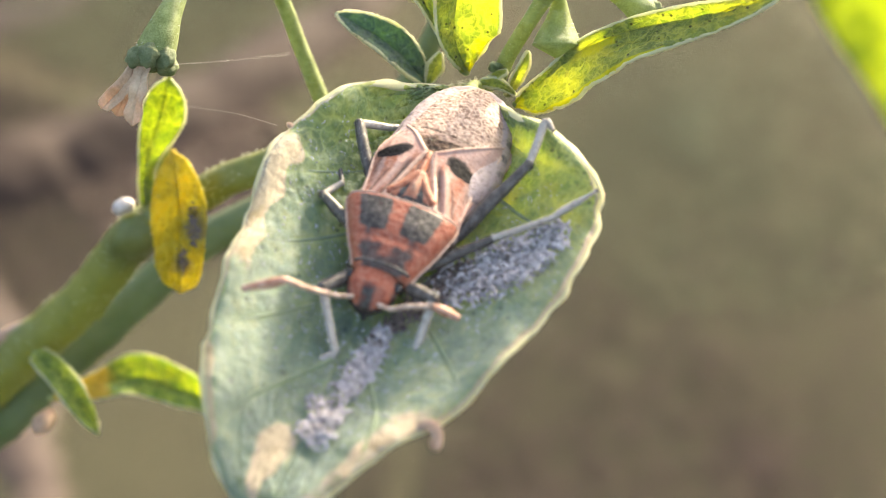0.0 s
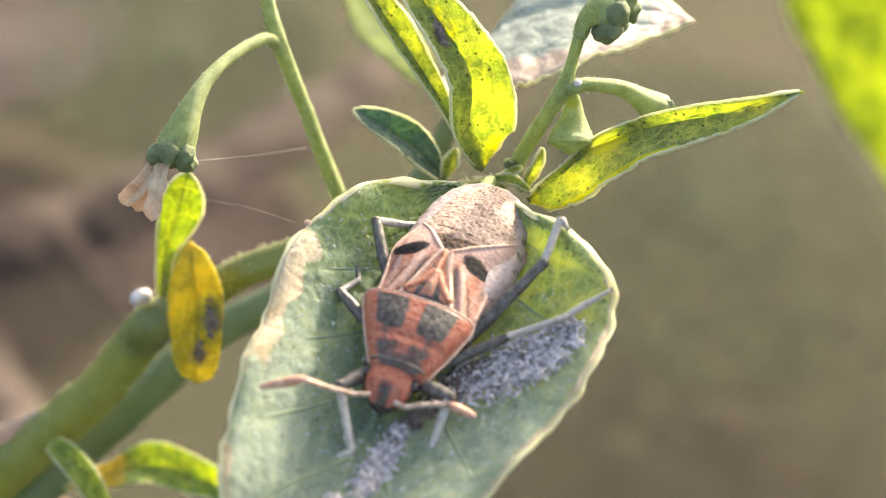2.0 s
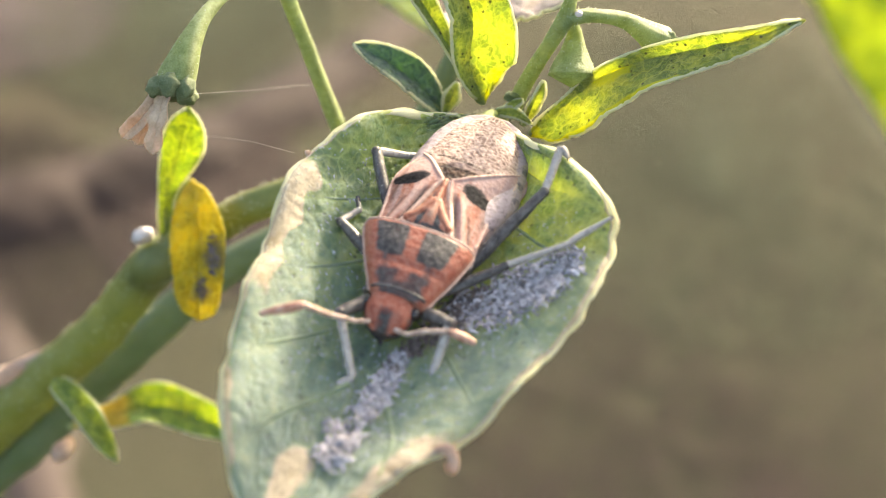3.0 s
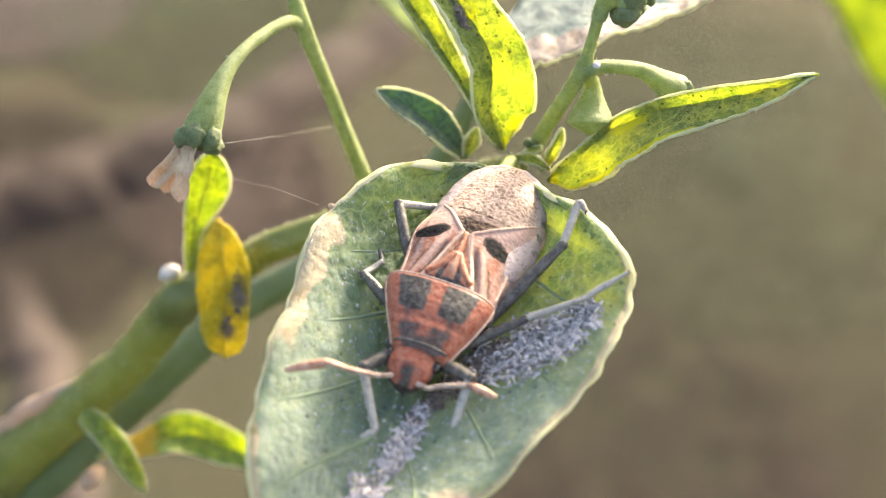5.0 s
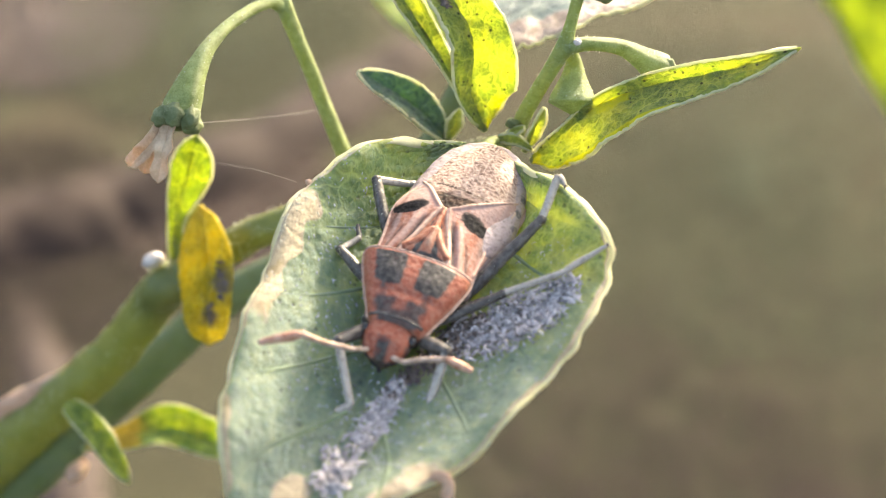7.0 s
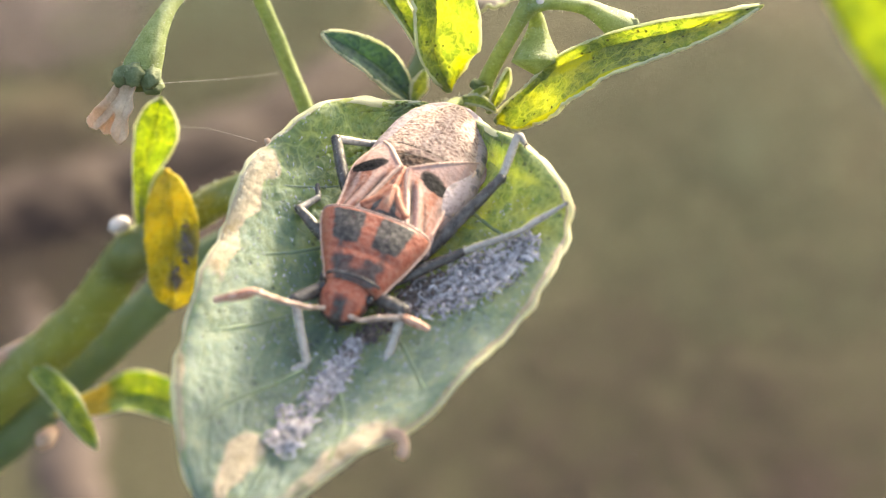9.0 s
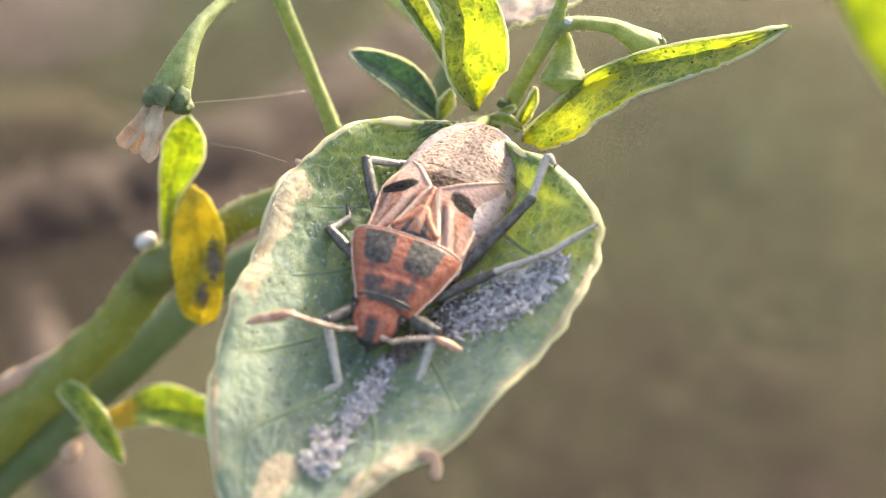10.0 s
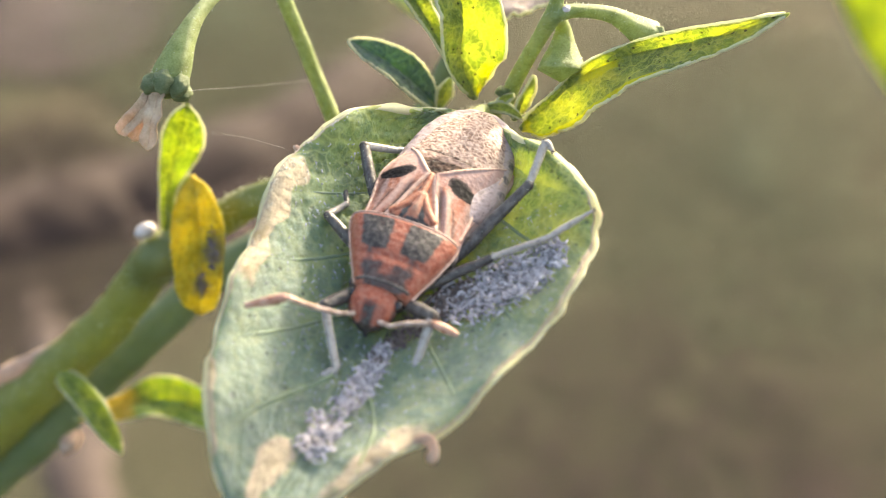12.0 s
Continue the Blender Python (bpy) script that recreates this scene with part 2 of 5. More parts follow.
LEAF_GREY = leaf_material("leaf_grey", (0.28, 0.32, 0.29), (0.40, 0.48, 0.32), (0.36, 0.40, 0.35), dry=(0.74, 0.58, 0.50), through_part=0.35, grain=600, mesh_part=0.12)
LEAF_YELLOW = leaf_material("leaf_yellow", (0.94, 0.52, 0.016), (1.0, 0.68, 0.006), (0.6, 0.5, 0.08), dry=(0.16, 0.10, 0.09), through_part=0.5, grain=1000)
LEAF_TIP = leaf_material("leaf_bud", (0.58, 0.64, 0.13), (1.0, 1.0, 0.16), (0.6, 0.65, 0.2), through_part=0.68, grain=900)
LEAF_TURNING = leaf_material("leaf_turning", (0.13, 0.25, 0.06), (0.80, 0.95, 0.04), (0.48, 0.55, 0.14), dry=(0.85, 0.62, 0.08), through_part=0.60, grain=900)
LEAF_FAR = leaf_material("leaf_far", (0.24, 0.32, 0.03), (0.66, 0.72, 0.04), (0.5, 0.6, 0.1), through_part=0.7, grain=200)
STEM = plain_material("green_stem", (0.098, 0.115, 0.028), (0.225, 0.238, 0.082), 900, 0.38, 0.0001, spec=0.5, glow=(0.42, 0.46, 0.06), share=0.25)
STEM_DARK = plain_material("green_stem_dull", (0.095, 0.118, 0.060), (0.185, 0.205, 0.120), 500, 0.55, 0.00006, glow=(0.25, 0.38, 0.05), share=0.2)
STALK = plain_material("green_stalk", (0.09, 0.14, 0.045), (0.44, 0.50, 0.22), 2600, 0.5, 0.0003, glow=(0.62, 0.70, 0.06), share=0.2)
CALYX = plain_material("calyx_green", (0.085, 0.115, 0.05), (0.28, 0.31, 0.17), 2600, 0.6, 0.00025, glow=(0.3, 0.42, 0.06), share=0.2)
RIND = plain_material("leaf_margin", (0.54, 0.52, 0.33), (0.88, 0.83, 0.62), 1500, 0.55, 0.00012, glow=(0.97, 0.95, 0.60), share=0.5)
PETAL = plain_material("withered_petal", (0.48, 0.30, 0.19), (0.90, 0.68, 0.48), 1400, 0.7, 0.00015, glow=(0.6, 0.42, 0.30), share=0.25, stretch=(1, 1, 0.3))
DRY = plain_material("dried_tissue", (0.34, 0.22, 0.15), (0.70, 0.54, 0.43), 2200, 0.75, 0.00016, glow=(0.7, 0.48, 0.34), share=0.3)
VEIN = plain_material("leaf_vein", (0.16, 0.215, 0.135), (0.30, 0.36, 0.24), 2000, 0.55, 0.0001, glow=(0.6, 0.7, 0.1), share=0.3)
HAIR = plain_material("leaf_hair", (0.6, 0.6, 0.5), (0.8, 0.8, 0.7), 2000, 0.5, glow=(0.8, 0.8, 0.6), share=0.5)
EGG = plain_material("white_wax", (0.42, 0.36, 0.34), (0.66, 0.60, 0.57), 1500, 0.6, 0.00008)


def crumb_material(name, dark, light):
    """Crumbs of different tone, crumb by crumb."""
    m, nodes, links, p = material(name)
    own = nodes.new("ShaderNodeNewGeometry").outputs["Random Per Island"]
    co = nodes.new("ShaderNodeTexCoord").outputs["Object"]
    n = noise_node(nodes, links, co, 9000, 3.0)
    tone = ramp(nodes, [(0.0, dark), (0.25, [(a * 2 + b) / 3 for a, b in zip(dark, light)]), (1.0, light)])
    links.new(math_node(nodes, links, "ADD", math_node(nodes, links, "MULTIPLY", own, 0.8), math_node(nodes, links, "MULTIPLY", n.outputs["Fac"], 0.25)), tone.inputs["Fac"])
    links.new(tone.outputs["Color"], p.inputs["Base Color"])
    p.inputs["Roughness"].default_value = 0.85
    bumped(nodes, links, (p,), n.outputs["Fac"], 0.00003, 0.8)
    return m


MOULD = crumb_material("grey_mould", (0.085, 0.070, 0.072), (0.70, 0.64, 0.655))
SILK = plain_material("spider_silk", (0.7, 0.65, 0.62), (0.85, 0.8, 0.78), 1000, 0.35)
BUG_RED = shell_material("bug_red", (0.32, 0.072, 0.034), (0.036, 0.029, 0.026), pale=(0.38, 0.21, 0.15), rough=0.5, blend=0.22)
BUG_WING = shell_material("bug_wing", (0.33, 0.125, 0.078), (0.007, 0.006, 0.007), pale=(0.40, 0.275, 0.24), rough=0.58, bump=0.000022, spec=0.06, streaks=0.75)
CRUST = crumb_material("brown_crumbs", (0.05, 0.035, 0.03), (0.27, 0.205, 0.18))
BUG_CLAVUS = shell_material("bug_clavus", (0.34, 0.10, 0.05), (0.022, 0.020, 0.020), pale=(0.42, 0.27, 0.19), rough=0.5)
BUG_TAIL = shell_material("bug_membrane", (0.24, 0.145, 0.108), (0.050, 0.028, 0.018), pale=(0.52, 0.385, 0.315), grain=2000, rough=0.62, bump=0.00004, spec=0.2)
BUG_SIDE = shell_material("bug_side", (0.32, 0.235, 0.225), (0.06, 0.048, 0.050), pale=(0.48, 0.39, 0.38), rough=0.5)
BUG_LEG = shell_material("bug_leg", (0.040, 0.030, 0.026), (0.015, 0.013, 0.012), pale=(0.20, 0.175, 0.16), rough=0.42, streaks=0.35)
BUG_SHIN = shell_material("bug_shin", (0.36, 0.31, 0.27), (0.05, 0.044, 0.040), pale=(0.46, 0.41, 0.37), rough=0.45)
BUG_ANT = shell_material("bug_antenna", (0.27, 0.17, 0.125), (0.06, 0.05, 0.05), pale=(0.58, 0.44, 0.36), rough=0.5, streaks=0.5)
BUG_TIP = shell_material("bug_antenna_tip", (0.42, 0.16, 0.09), (0.12, 0.06, 0.04), pale=(0.62, 0.42, 0.31), rough=0.55, bump=0.00004, streaks=0.55)
BUG_VEIN = shell_material("bug_vein", (0.50, 0.31, 0.23), (0.2, 0.1, 0.06), pale=(0.56, 0.43, 0.36), rough=0.5, bump=0.00002)
BUG_EYE = plain_material("bug_eye", (0.012, 0.010, 0.010), (0.03, 0.02, 0.02), 4000, 0.2, spec=0.6)
# paler tone for a stretch of sunlit soil
LIT_SOIL = plain_material("lit_soil", (0.046, 0.031, 0.027), (0.062, 0.043, 0.037), 18, 0.85, 0.001)
BARK = plain_material("dead_wood", (0.018, 0.009, 0.007), (0.030, 0.016, 0.012), 18, 0.85, 0.003)
LITTER = plain_material("leaf_litter", (0.046, 0.029, 0.024), (0.064, 0.041, 0.034), 30, 0.85)
# darker litter tone for the darker stretches of ground
LITTER_DARK = plain_material("dark_leaf_litter", (0.030, 0.020, 0.015), (0.043, 0.029, 0.022), 30, 0.85)
LITTER_PALE = plain_material("pale_leaf_litter", (0.108, 0.082, 0.076), (0.140, 0.108, 0.101), 30, 0.85)
WEED = plain_material("weed_leaf", (0.078, 0.085, 0.044), (0.100, 0.106, 0.058), 25, 0.7, glow=(0.1, 0.13, 0.04), share=0.2)


def ground_material():
    m, nodes, links, p = material("ground_soil")
    co = nodes.new("ShaderNodeTexCoord").outputs["Object"]
    a = noise_node(nodes, links, co, 2.6, 3.0, 0.5)
    b = noise_node(nodes, links, co, 9.0, 4.0, 0.55)
    c = noise_node(nodes, links, co, 160.0, 5.0, 0.7)
    soil = ramp(nodes, [(0.3, (0.055, 0.035, 0.027)), (0.7, (0.088, 0.057, 0.043))])
    links.new(b.outputs["Fac"], soil.inputs["Fac"])
    moss = ramp(nodes, [(0.3, (0.055, 0.053, 0.033)), (0.7, (0.076, 0.072, 0.045))])
    links.new(c.outputs["Fac"], moss.inputs["Fac"])
    where = ramp(nodes, [(0.26, (0, 0, 0)), (0.46, (1, 1, 1))])
    links.new(a.outputs["Fac"], where.inputs["Fac"])
    col = mixed(nodes, links, where.outputs["Color"], soil.outputs["Color"], moss.outputs["Color"])
    col = mixed(nodes, links, math_node(nodes, links, "MULTIPLY", c.outputs["Fac"], 0.35), col, (0.03, 0.024, 0.018))
    links.new(col, p.inputs["Base Color"])
    p.inputs["Roughness"].default_value = 0.95
    p.inputs["Specular IOR Level"].default_value = 0.1
    bumped(nodes, links, (p,), c.outputs["Fac"], 0.01, 0.8)
    return m


GROUND = ground_material()


# ---- building helpers ----
def part(name, made, mat, parent=None, label="", m=None):
    """Links a mesh, or a bmesh in millimetres, as one object under a thing or a part."""
    if isinstance(made, bmesh.types.BMesh):
        me = bpy.data.meshes.new(name)
        bmesh.ops.scale(made, vec=(MM, MM, MM), verts=made.verts)
        bmesh.ops.recalc_face_normals(made, faces=made.faces)
        made.to_mesh(me)
        made.free()
    else:
        me = made
    me.materials.append(mat)
    me.shade_smooth()
    ob = new(name, me)
    ob.parent = parent
    if m is not None:
        ob.matrix_basis = m
    if label:
        ob["label"] = label
    return ob


def thing(name, m, label, category, group="", kind=""):
    ob = new(name)
    ob.empty_display_size = 0.002
    ob.matrix_basis = m
    return tagged(ob, label, category, group, kind)


def curve(points, n):
    """A smooth line through the points, as n + 1 places; the points may carry more columns than three."""
    p = np.array(points, float)
    p = np.vstack([2 * p[0] - p[1], p, 2 * p[-1] - p[-2]])
    out = []
    for t in np.linspace(0, len(p) - 3 - 1e-9, n + 1):
        i, f = int(t), t - int(t)
        a, b, c, d = p[i:i + 4]
        out.append(0.5 * (2 * b + (c - a) * f + (2 * a - 5 * b + 4 * c - d) * f * f + (3 * b - a - 3 * c + d) * f ** 3))
    return np.array(out)


def profile(stops, x, soft=0.03):
    """A smooth course through (place, value) stops."""
    xs, ys = np.array(stops, float).T
    around = np.linspace(-2, 2, 9)
    w = np.exp(-around ** 2 / 2)
    return sum(k * np.interp(x + a * soft, xs, ys) for k, a in zip(w, around)) / w.sum()


def tube(points, n=24, sides=14, lumps=0.0, ribs=0, rib=0.0, seed=0):
    """A round stalk along rows of x, y, z, radius, closed at both ends, with slight lumps or lengthwise ribs."""
    c = curve(points, n)
    bm = bmesh.new()
    pos, rad = c[:, :3], np.maximum(c[:, 3], 0.002)
    tan = np.gradient(pos, axis=0)
    tan /= np.linalg.norm(tan, axis=1)[:, None] + 1e-12
    side = np.cross(tan[0], (0.31, 0.22, 0.93))
    rings = []
    for i in range(len(pos)):
        side = side - tan[i] * (side @ tan[i])
        side /= np.linalg.norm(side) + 1e-12
        up = np.cross(tan[i], side)
        ring = []
        for k in range(sides):
            a = 2 * math.pi * k / sides
            r = rad[i] * (1 + rib * math.cos(ribs * a) + lumps * noise.noise(Vector((*(pos[i] * 0.9), )) + Vector((math.cos(a) * 1.5, math.sin(a) * 1.5, seed * 3.7))))
            ring.append(bm.verts.new(pos[i] + r * (math.cos(a) * side + math.sin(a) * up)))
        rings.append(ring)
    for r0, r1 in zip(rings, rings[1:]):
        for k in range(sides):
            bm.faces.new((r0[k], r0[(k + 1) % sides], r1[(k + 1) % sides], r1[k]))
    for ring, i, s in ((rings[0], 0, -0.5), (rings[-1], -1, 0.5)):
        tip = bm.verts.new(pos[i] + tan[i] * rad[i] * s)
        for k in range(sides):
            bm.faces.new((ring[k], ring[(k + 1) % sides], tip))
    return bm


def shell(place, ns, nq, thick, marks=None):
    """A thin plate over s and q, both from 0 to 1, with its own thickness and a rounded rim. place(s, q): millimetres.
    marks(s, q): values of named attributes."""
    s = np.linspace(0, 1, ns + 1)
    q = np.linspace(0, 1, nq + 1)
    top = np.array([[place(a, b) for b in q] for a in s], float)
    d1 = np.gradient(top, axis=0)
    d2 = np.gradient(top, axis=1)
    nor = np.cross(d2, d1)
    nor /= np.linalg.norm(nor, axis=2)[:, :, None] + 1e-9
    inset = np.minimum(1, np.minimum.outer(np.minimum(np.arange(ns + 1), np.arange(ns, -1, -1)) / 1.5, np.minimum(np.arange(nq + 1), np.arange(nq, -1, -1)) / 1.5) + 0.25)
    off = nor * (thick / 2) * inset[:, :, None]
    verts = np.concatenate([(top + off).reshape(-1, 3), (top - off).reshape(-1, 3)])
    w, n1 = nq + 1, (ns + 1) * (nq + 1)
    faces = []
    for i in range(ns):
        for j in range(nq):
            a = i * w + j
            faces.append((a, a + 1, a + w + 1, a + w))
            faces.append((n1 + a, n1 + a + w, n1 + a + w + 1, n1 + a + 1))
    rim = [i for i in range(w)] + [i * w + nq for i in range(1, ns + 1)] + [ns * w + j for j in range(nq - 1, -1, -1)] + [i * w for i in range(ns - 1, 0, -1)]
    for a, b in zip(rim, rim[1:] + rim[:1]):
        faces.append((b, a, n1 + a, n1 + b))
    me = bpy.data.meshes.new("plate")
    me.from_pydata((verts * MM).tolist(), [], faces)
    if marks:
        rows = [marks(a, b) for a in s for b in q]
        for key in rows[0]:
            col = np.array([r[key] for r in rows], np.float32)
            me.attributes.new(key, "FLOAT", "POINT").data.foreach_set("value", np.concatenate([col, col]))
    me.update()
    return me


def vein_at(s, q, count, slant=0.32, wide=0.05):
    """How near a place of a blade is to a vein: s along it, q across from -1 to 1."""
    mid = math.exp(-(abs(q) / 0.045) ** 2)
    s = s + 0.03 * noise.noise(Vector((s * 7, q * 3, 9.0)))
    a = (s - slant * abs(q) + (0.03 if q > 0 else 0.0)) * count
    d = abs(a - round(a))
    lateral = math.exp(-(d / wide) ** 2) * (1 - abs(q)) ** 0.35 if s < 0.95 else 0.0
    net = 0.4 * math.exp(-(noise.noise(Vector((s * 26, q * 9, 3.0 + count))) / 0.09) ** 2)
    return max(mid, 0.85 * lateral, net)


def blade_on(spine, widths, face, fold=0.0, cup=0.0, ns=36, nq=24, thick=0.16, wave=0.0, veins=7, relief=0.17, dry=None, rot=None, seed=0):
    """A leaf blade along a spine of a few points, that faces a given way. widths: (place, half width on one side,
    half width on the other); fold: degrees by which the halves rise."""
    sp = curve(spine, 80)
    tan = np.gradient(sp, axis=0)
    tan /= np.linalg.norm(tan, axis=1)[:, None]
    nf = np.array(face, float)
    ups = nf - tan * (tan @ nf)[:, None]
    ups /= np.linalg.norm(ups, axis=1)[:, None]
    sides = np.cross(tan, ups)
    wl = [(a, b) for a, b, _ in widths]
    wr = [(a, c) for a, _, c in widths]
    fc, fs = math.cos(radians(fold)), math.sin(radians(fold))

    def pick(arr, s):
        i = min(int(s * 80), 79)
        f = s * 80 - i
        return arr[i] * (1 - f) + arr[i + 1] * f

    def place(s, b):
        q = 2 * b - 1
        w = max(float(profile(wl if q < 0 else wr, s, 0.045)) * min(1.0, 0.25 + 12 * s, 0.12 + 14 * (1 - s)), 0.02)
        c, u, r = pick(sp, s), pick(ups, s), pick(sides, s)
        rise = fs * abs(q) * w + cup * w * q * q
        v = vein_at(s, q, veins)
        rise += relief * (0.5 - v) * min(1, w) + wave * abs(q) * math.sin(s * 17 + seed + (2 if q > 0 else 0)) * min(1, w)
        rise += (0.08 * noise.noise(Vector((c[0] * 0.8, c[1] * 0.8 + q, seed + 5.0))) + 0.12 * noise.noise(Vector((c[0] * 2.2, c[1] * 2.2 + 2 * q, seed + 8.0)))) * min(1, w)
        jag = 1 + (0.03 * noise.noise(Vector((s * 16, q * 2, seed))) + 0.05 * noise.noise(Vector((s * 45, q * 2, seed + 2)))) * abs(q) ** 4
        return c + r * (q * w * fc * jag) + u * rise

    def marks(s, b):
        q = 2 * b - 1
        return {"vein": vein_at(s, q, veins), "dry": dry(s, q) if dry else 0.0, "rot": rot(s, q) if rot else 0.0}

    return shell(place, ns, nq, thick, marks), place


def hairs(place, count, long, seed, edge_only=True):
    """Short pale hairs along a blade's margin, as tiny cones in one mesh."""
    rnd = random.Random(seed)
    bm = bmesh.new()
    for _ in range(count):
        s = rnd.uniform(0.03, 0.99)
        b = rnd.choice((0.0, 1.0)) if edge_only else rnd.random()
        p = Vector(place(s, b))
        inner = Vector(place(s, 0.12 if b < 0.5 else 0.88))
        way = (p - inner).normalized() if edge_only else Vector((0, 0, 1))
        way = (way + Vector((rnd.uniform(-.5, .5), rnd.uniform(-.5, .5), rnd.uniform(-.5, .5)))).normalized()
        add_spike(bm, p - way * 0.03, way, long * rnd.uniform(0.5, 1.3), long * 0.22)
    return bm


def add_spike(bm, p, way, long, r):
    a = way.orthogonal().normalized()
    b = way.cross(a)
    base = [bm.verts.new(p + r * (math.cos(k * 2.094) * a + math.sin(k * 2.094) * b)) for k in range(3)]
    tip = bm.verts.new(p + way * long)
    for k in range(3):
        bm.faces.new((base[k], base[(k + 1) % 3], tip))
    bm.faces.new(base[::-1])


def fuzz(points, n, count, long, seed):
    """Short hairs on a stalk."""
    c = curve(points, n)
    rnd = random.Random(seed)
    bm = bmesh.new()
    for _ in range(count):
        i = rnd.randrange(len(c) - 1)
        f = rnd.random()
        p = Vector(c[i][:3] * (1 - f) + c[i + 1][:3] * f)
        t = Vector(c[i + 1][:3] - c[i][:3]).normalized()
        a = t.orthogonal().normalized()
        way = Matrix.Rotation(rnd.uniform(0, 6.283), 3, t) @ a
        add_spike(bm, p + way * c[i][3] * 0.97, (way + t * rnd.uniform(-.4, .4)).normalized(), long * rnd.uniform(0.5, 1.3), long * 0.13)
    return bm


# ---- ground ----
def ground_height(x, y):
    return 0.03 * noise.noise(Vector((x * 1.6, y * 1.6, 0.3))) - 0.02


def build_ground():
    bm = bmesh.new()
    n = 70
    grid = []
    for i in range(n + 1):
        row = []
        for j in range(n + 1):
            x = (2 * i / n - 1)
            y = (2 * j / n - 1)
            x, y = 300 * x * abs(x) ** 3 , 300 * y * abs(y) ** 3 + 0.4
            z = ground_height(x, y)
            row.append(bm.verts.new((x / MM, y / MM, z / MM)))
        grid.append(row)
    for i in range(n):
        for j in range(n):
            bm.faces.new((grid[i][j], grid[i + 1][j], grid[i + 1][j + 1], grid[i][j + 1]))
    ob = part("ground", bm, GROUND)
    return tagged(ob, "brown soil with patches of dull green moss", "ground", kind="structure")


build_ground()


def dead_branch(points, label, seed, deep=0.7, mat=BARK, twigs=2):
    """A fallen branch sunk in the soil, also used for the strip of sunlit soil; points: x, y, radius in metres."""
    points = [(x, y, ground_height(x, y) - deep * r, r) for x, y, r in points]
    pts = [[v / MM for v in p] for p in points]
    root = thing("dead_branch", Matrix.Translation(Vector(points[0][:3])), label, "branch", "fallen branches")
    inv = Matrix.Translation(-Vector(points[0][:3]))
    part("bark", tube(pts, 40, 16, 0.22, seed=seed), mat, root, m=inv)
    rnd = random.Random(seed)
    for k in range(twigs):
        i = 1 + k
        p = pts[min(i, len(pts) - 2)]
        q = [p[0] + rnd.uniform(-60, 60), p[1] + rnd.uniform(40, 90), p[2] + rnd.uniform(5, 20)]
        part("twig", tube([(p[0], p[1], p[2] + p[3] * 0.4, p[3] * 0.4), ((p[0] + q[0]) / 2, (p[1] + q[1]) / 2 + 8, (p[2] + q[2]) / 2, p[3] * 0.3), (*q, p[3] * 0.12)], 12, 8, 0.2, seed=seed + k), BARK, root, m=inv)
    return root


dead_branch([(-0.330, 0.650, 0.040), (-0.256, 0.670, 0.043), (-0.199, 0.699, 0.043), (-0.161, 0.725, 0.041), (-0.104, 0.771, 0.036), (-0.055, 0.829, 0.030), (-0.015, 0.885, 0.025), (0.022, 0.964, 0.018)],
            "thick bent reddish-brown dead branch half sunk in soil", 3, 0.6)
# added pale strip in place of sunlit soil, no real branch
dead_branch([(-0.145, 0.42, 0.028), (-0.160, 0.484, 0.031), (-0.186, 0.555, 0.031), (-0.206, 0.61, 0.022), (-0.218, 0.64, 0.010)], "added pale pinkish-brown strip standing for sunlit soil", 5, 0.84, LIT_SOIL, 2)


def litter(x, y, r, count, seed, label, small=1.0, name="leaf_litter", mat=None):
    """Flat leaf scraps or leaflets strewn over the soil, thinning out towards the rim."""
    rnd = random.Random(seed)
    verts, faces = [], []
    for _ in range(count):
        a, d = rnd.uniform(0, 6.283), r * rnd.random() ** 0.8
        px, py = x + d * math.cos(a), y + d * math.sin(a) * 1.3
        pz = ground_height(px, py) + rnd.uniform(0.0005, 0.003)
        l, turn = small * rnd.uniform(0.002, 0.0045), rnd.uniform(0, 6.283)
        up = [small * rnd.uniform(-0.0006, 0.0006) for _ in range(6)]
        k0 = len(verts)
        for k in range(6):
            w = l * (1.0 if k % 3 == 0 else 0.62)
            verts.append((px - x + w * math.cos(turn + k * 1.047), py - y + w * math.sin(turn + k * 1.047), pz + up[k]))
        verts.append((px - x, py - y, pz + 0.0006))
        verts.append((px - x, py - y, pz - 0.0006))
        for k in range(6):
            faces.append((k0 + k, k0 + (k + 1) % 6, k0 + 6))
            faces.append((k0 + (k + 1) % 6, k0 + k, k0 + 7))
    me = bpy.data.meshes.new(name)
    me.from_pydata(verts, [], faces)
    return tagged(part(name, me, mat or LITTER, m=Matrix.Translation((x, y, 0.0))), label, name.replace("_", " "), "ground cover", "stuff")


litter(-0.235, 0.66, 0.095, 9000, 6, "dark brown leaf litter on soil", 0.6, "leaf_litter", LITTER_DARK)
litter(0.16, 0.47, 0.14, 4200, 8, "fine brown leaf litter on mossy soil", 0.5)
litter(0.060, 0.450, 0.125, 3600, 15, "dark leaf litter on mossy soil", 0.6, "leaf_litter", LITTER_DARK)
litter(-0.255, 0.93, 0.075, 5200, 12, "pale pinkish-grey dry leaf litter on soil", 0.6, "leaf_litter", LITTER_PALE)
litter(-0.11, 0.70, 0.06, 2200, 7, "dark brown leaf litter on soil")
litter(0.17, 0.74, 0.13, 5200, 14, "low dull green weeds growing on the soil", 0.6, "low_weeds", WEED)
litter(-0.150, 0.93, 0.105, 6500, 1, "low dull green weeds growing on the soil", 0.6, "low_weeds", WEED)


# ---- the plant ----
def from_world(x, y, z):
    return tuple((LEAN.inverted() @ Vector((x, y, z))) / MM)


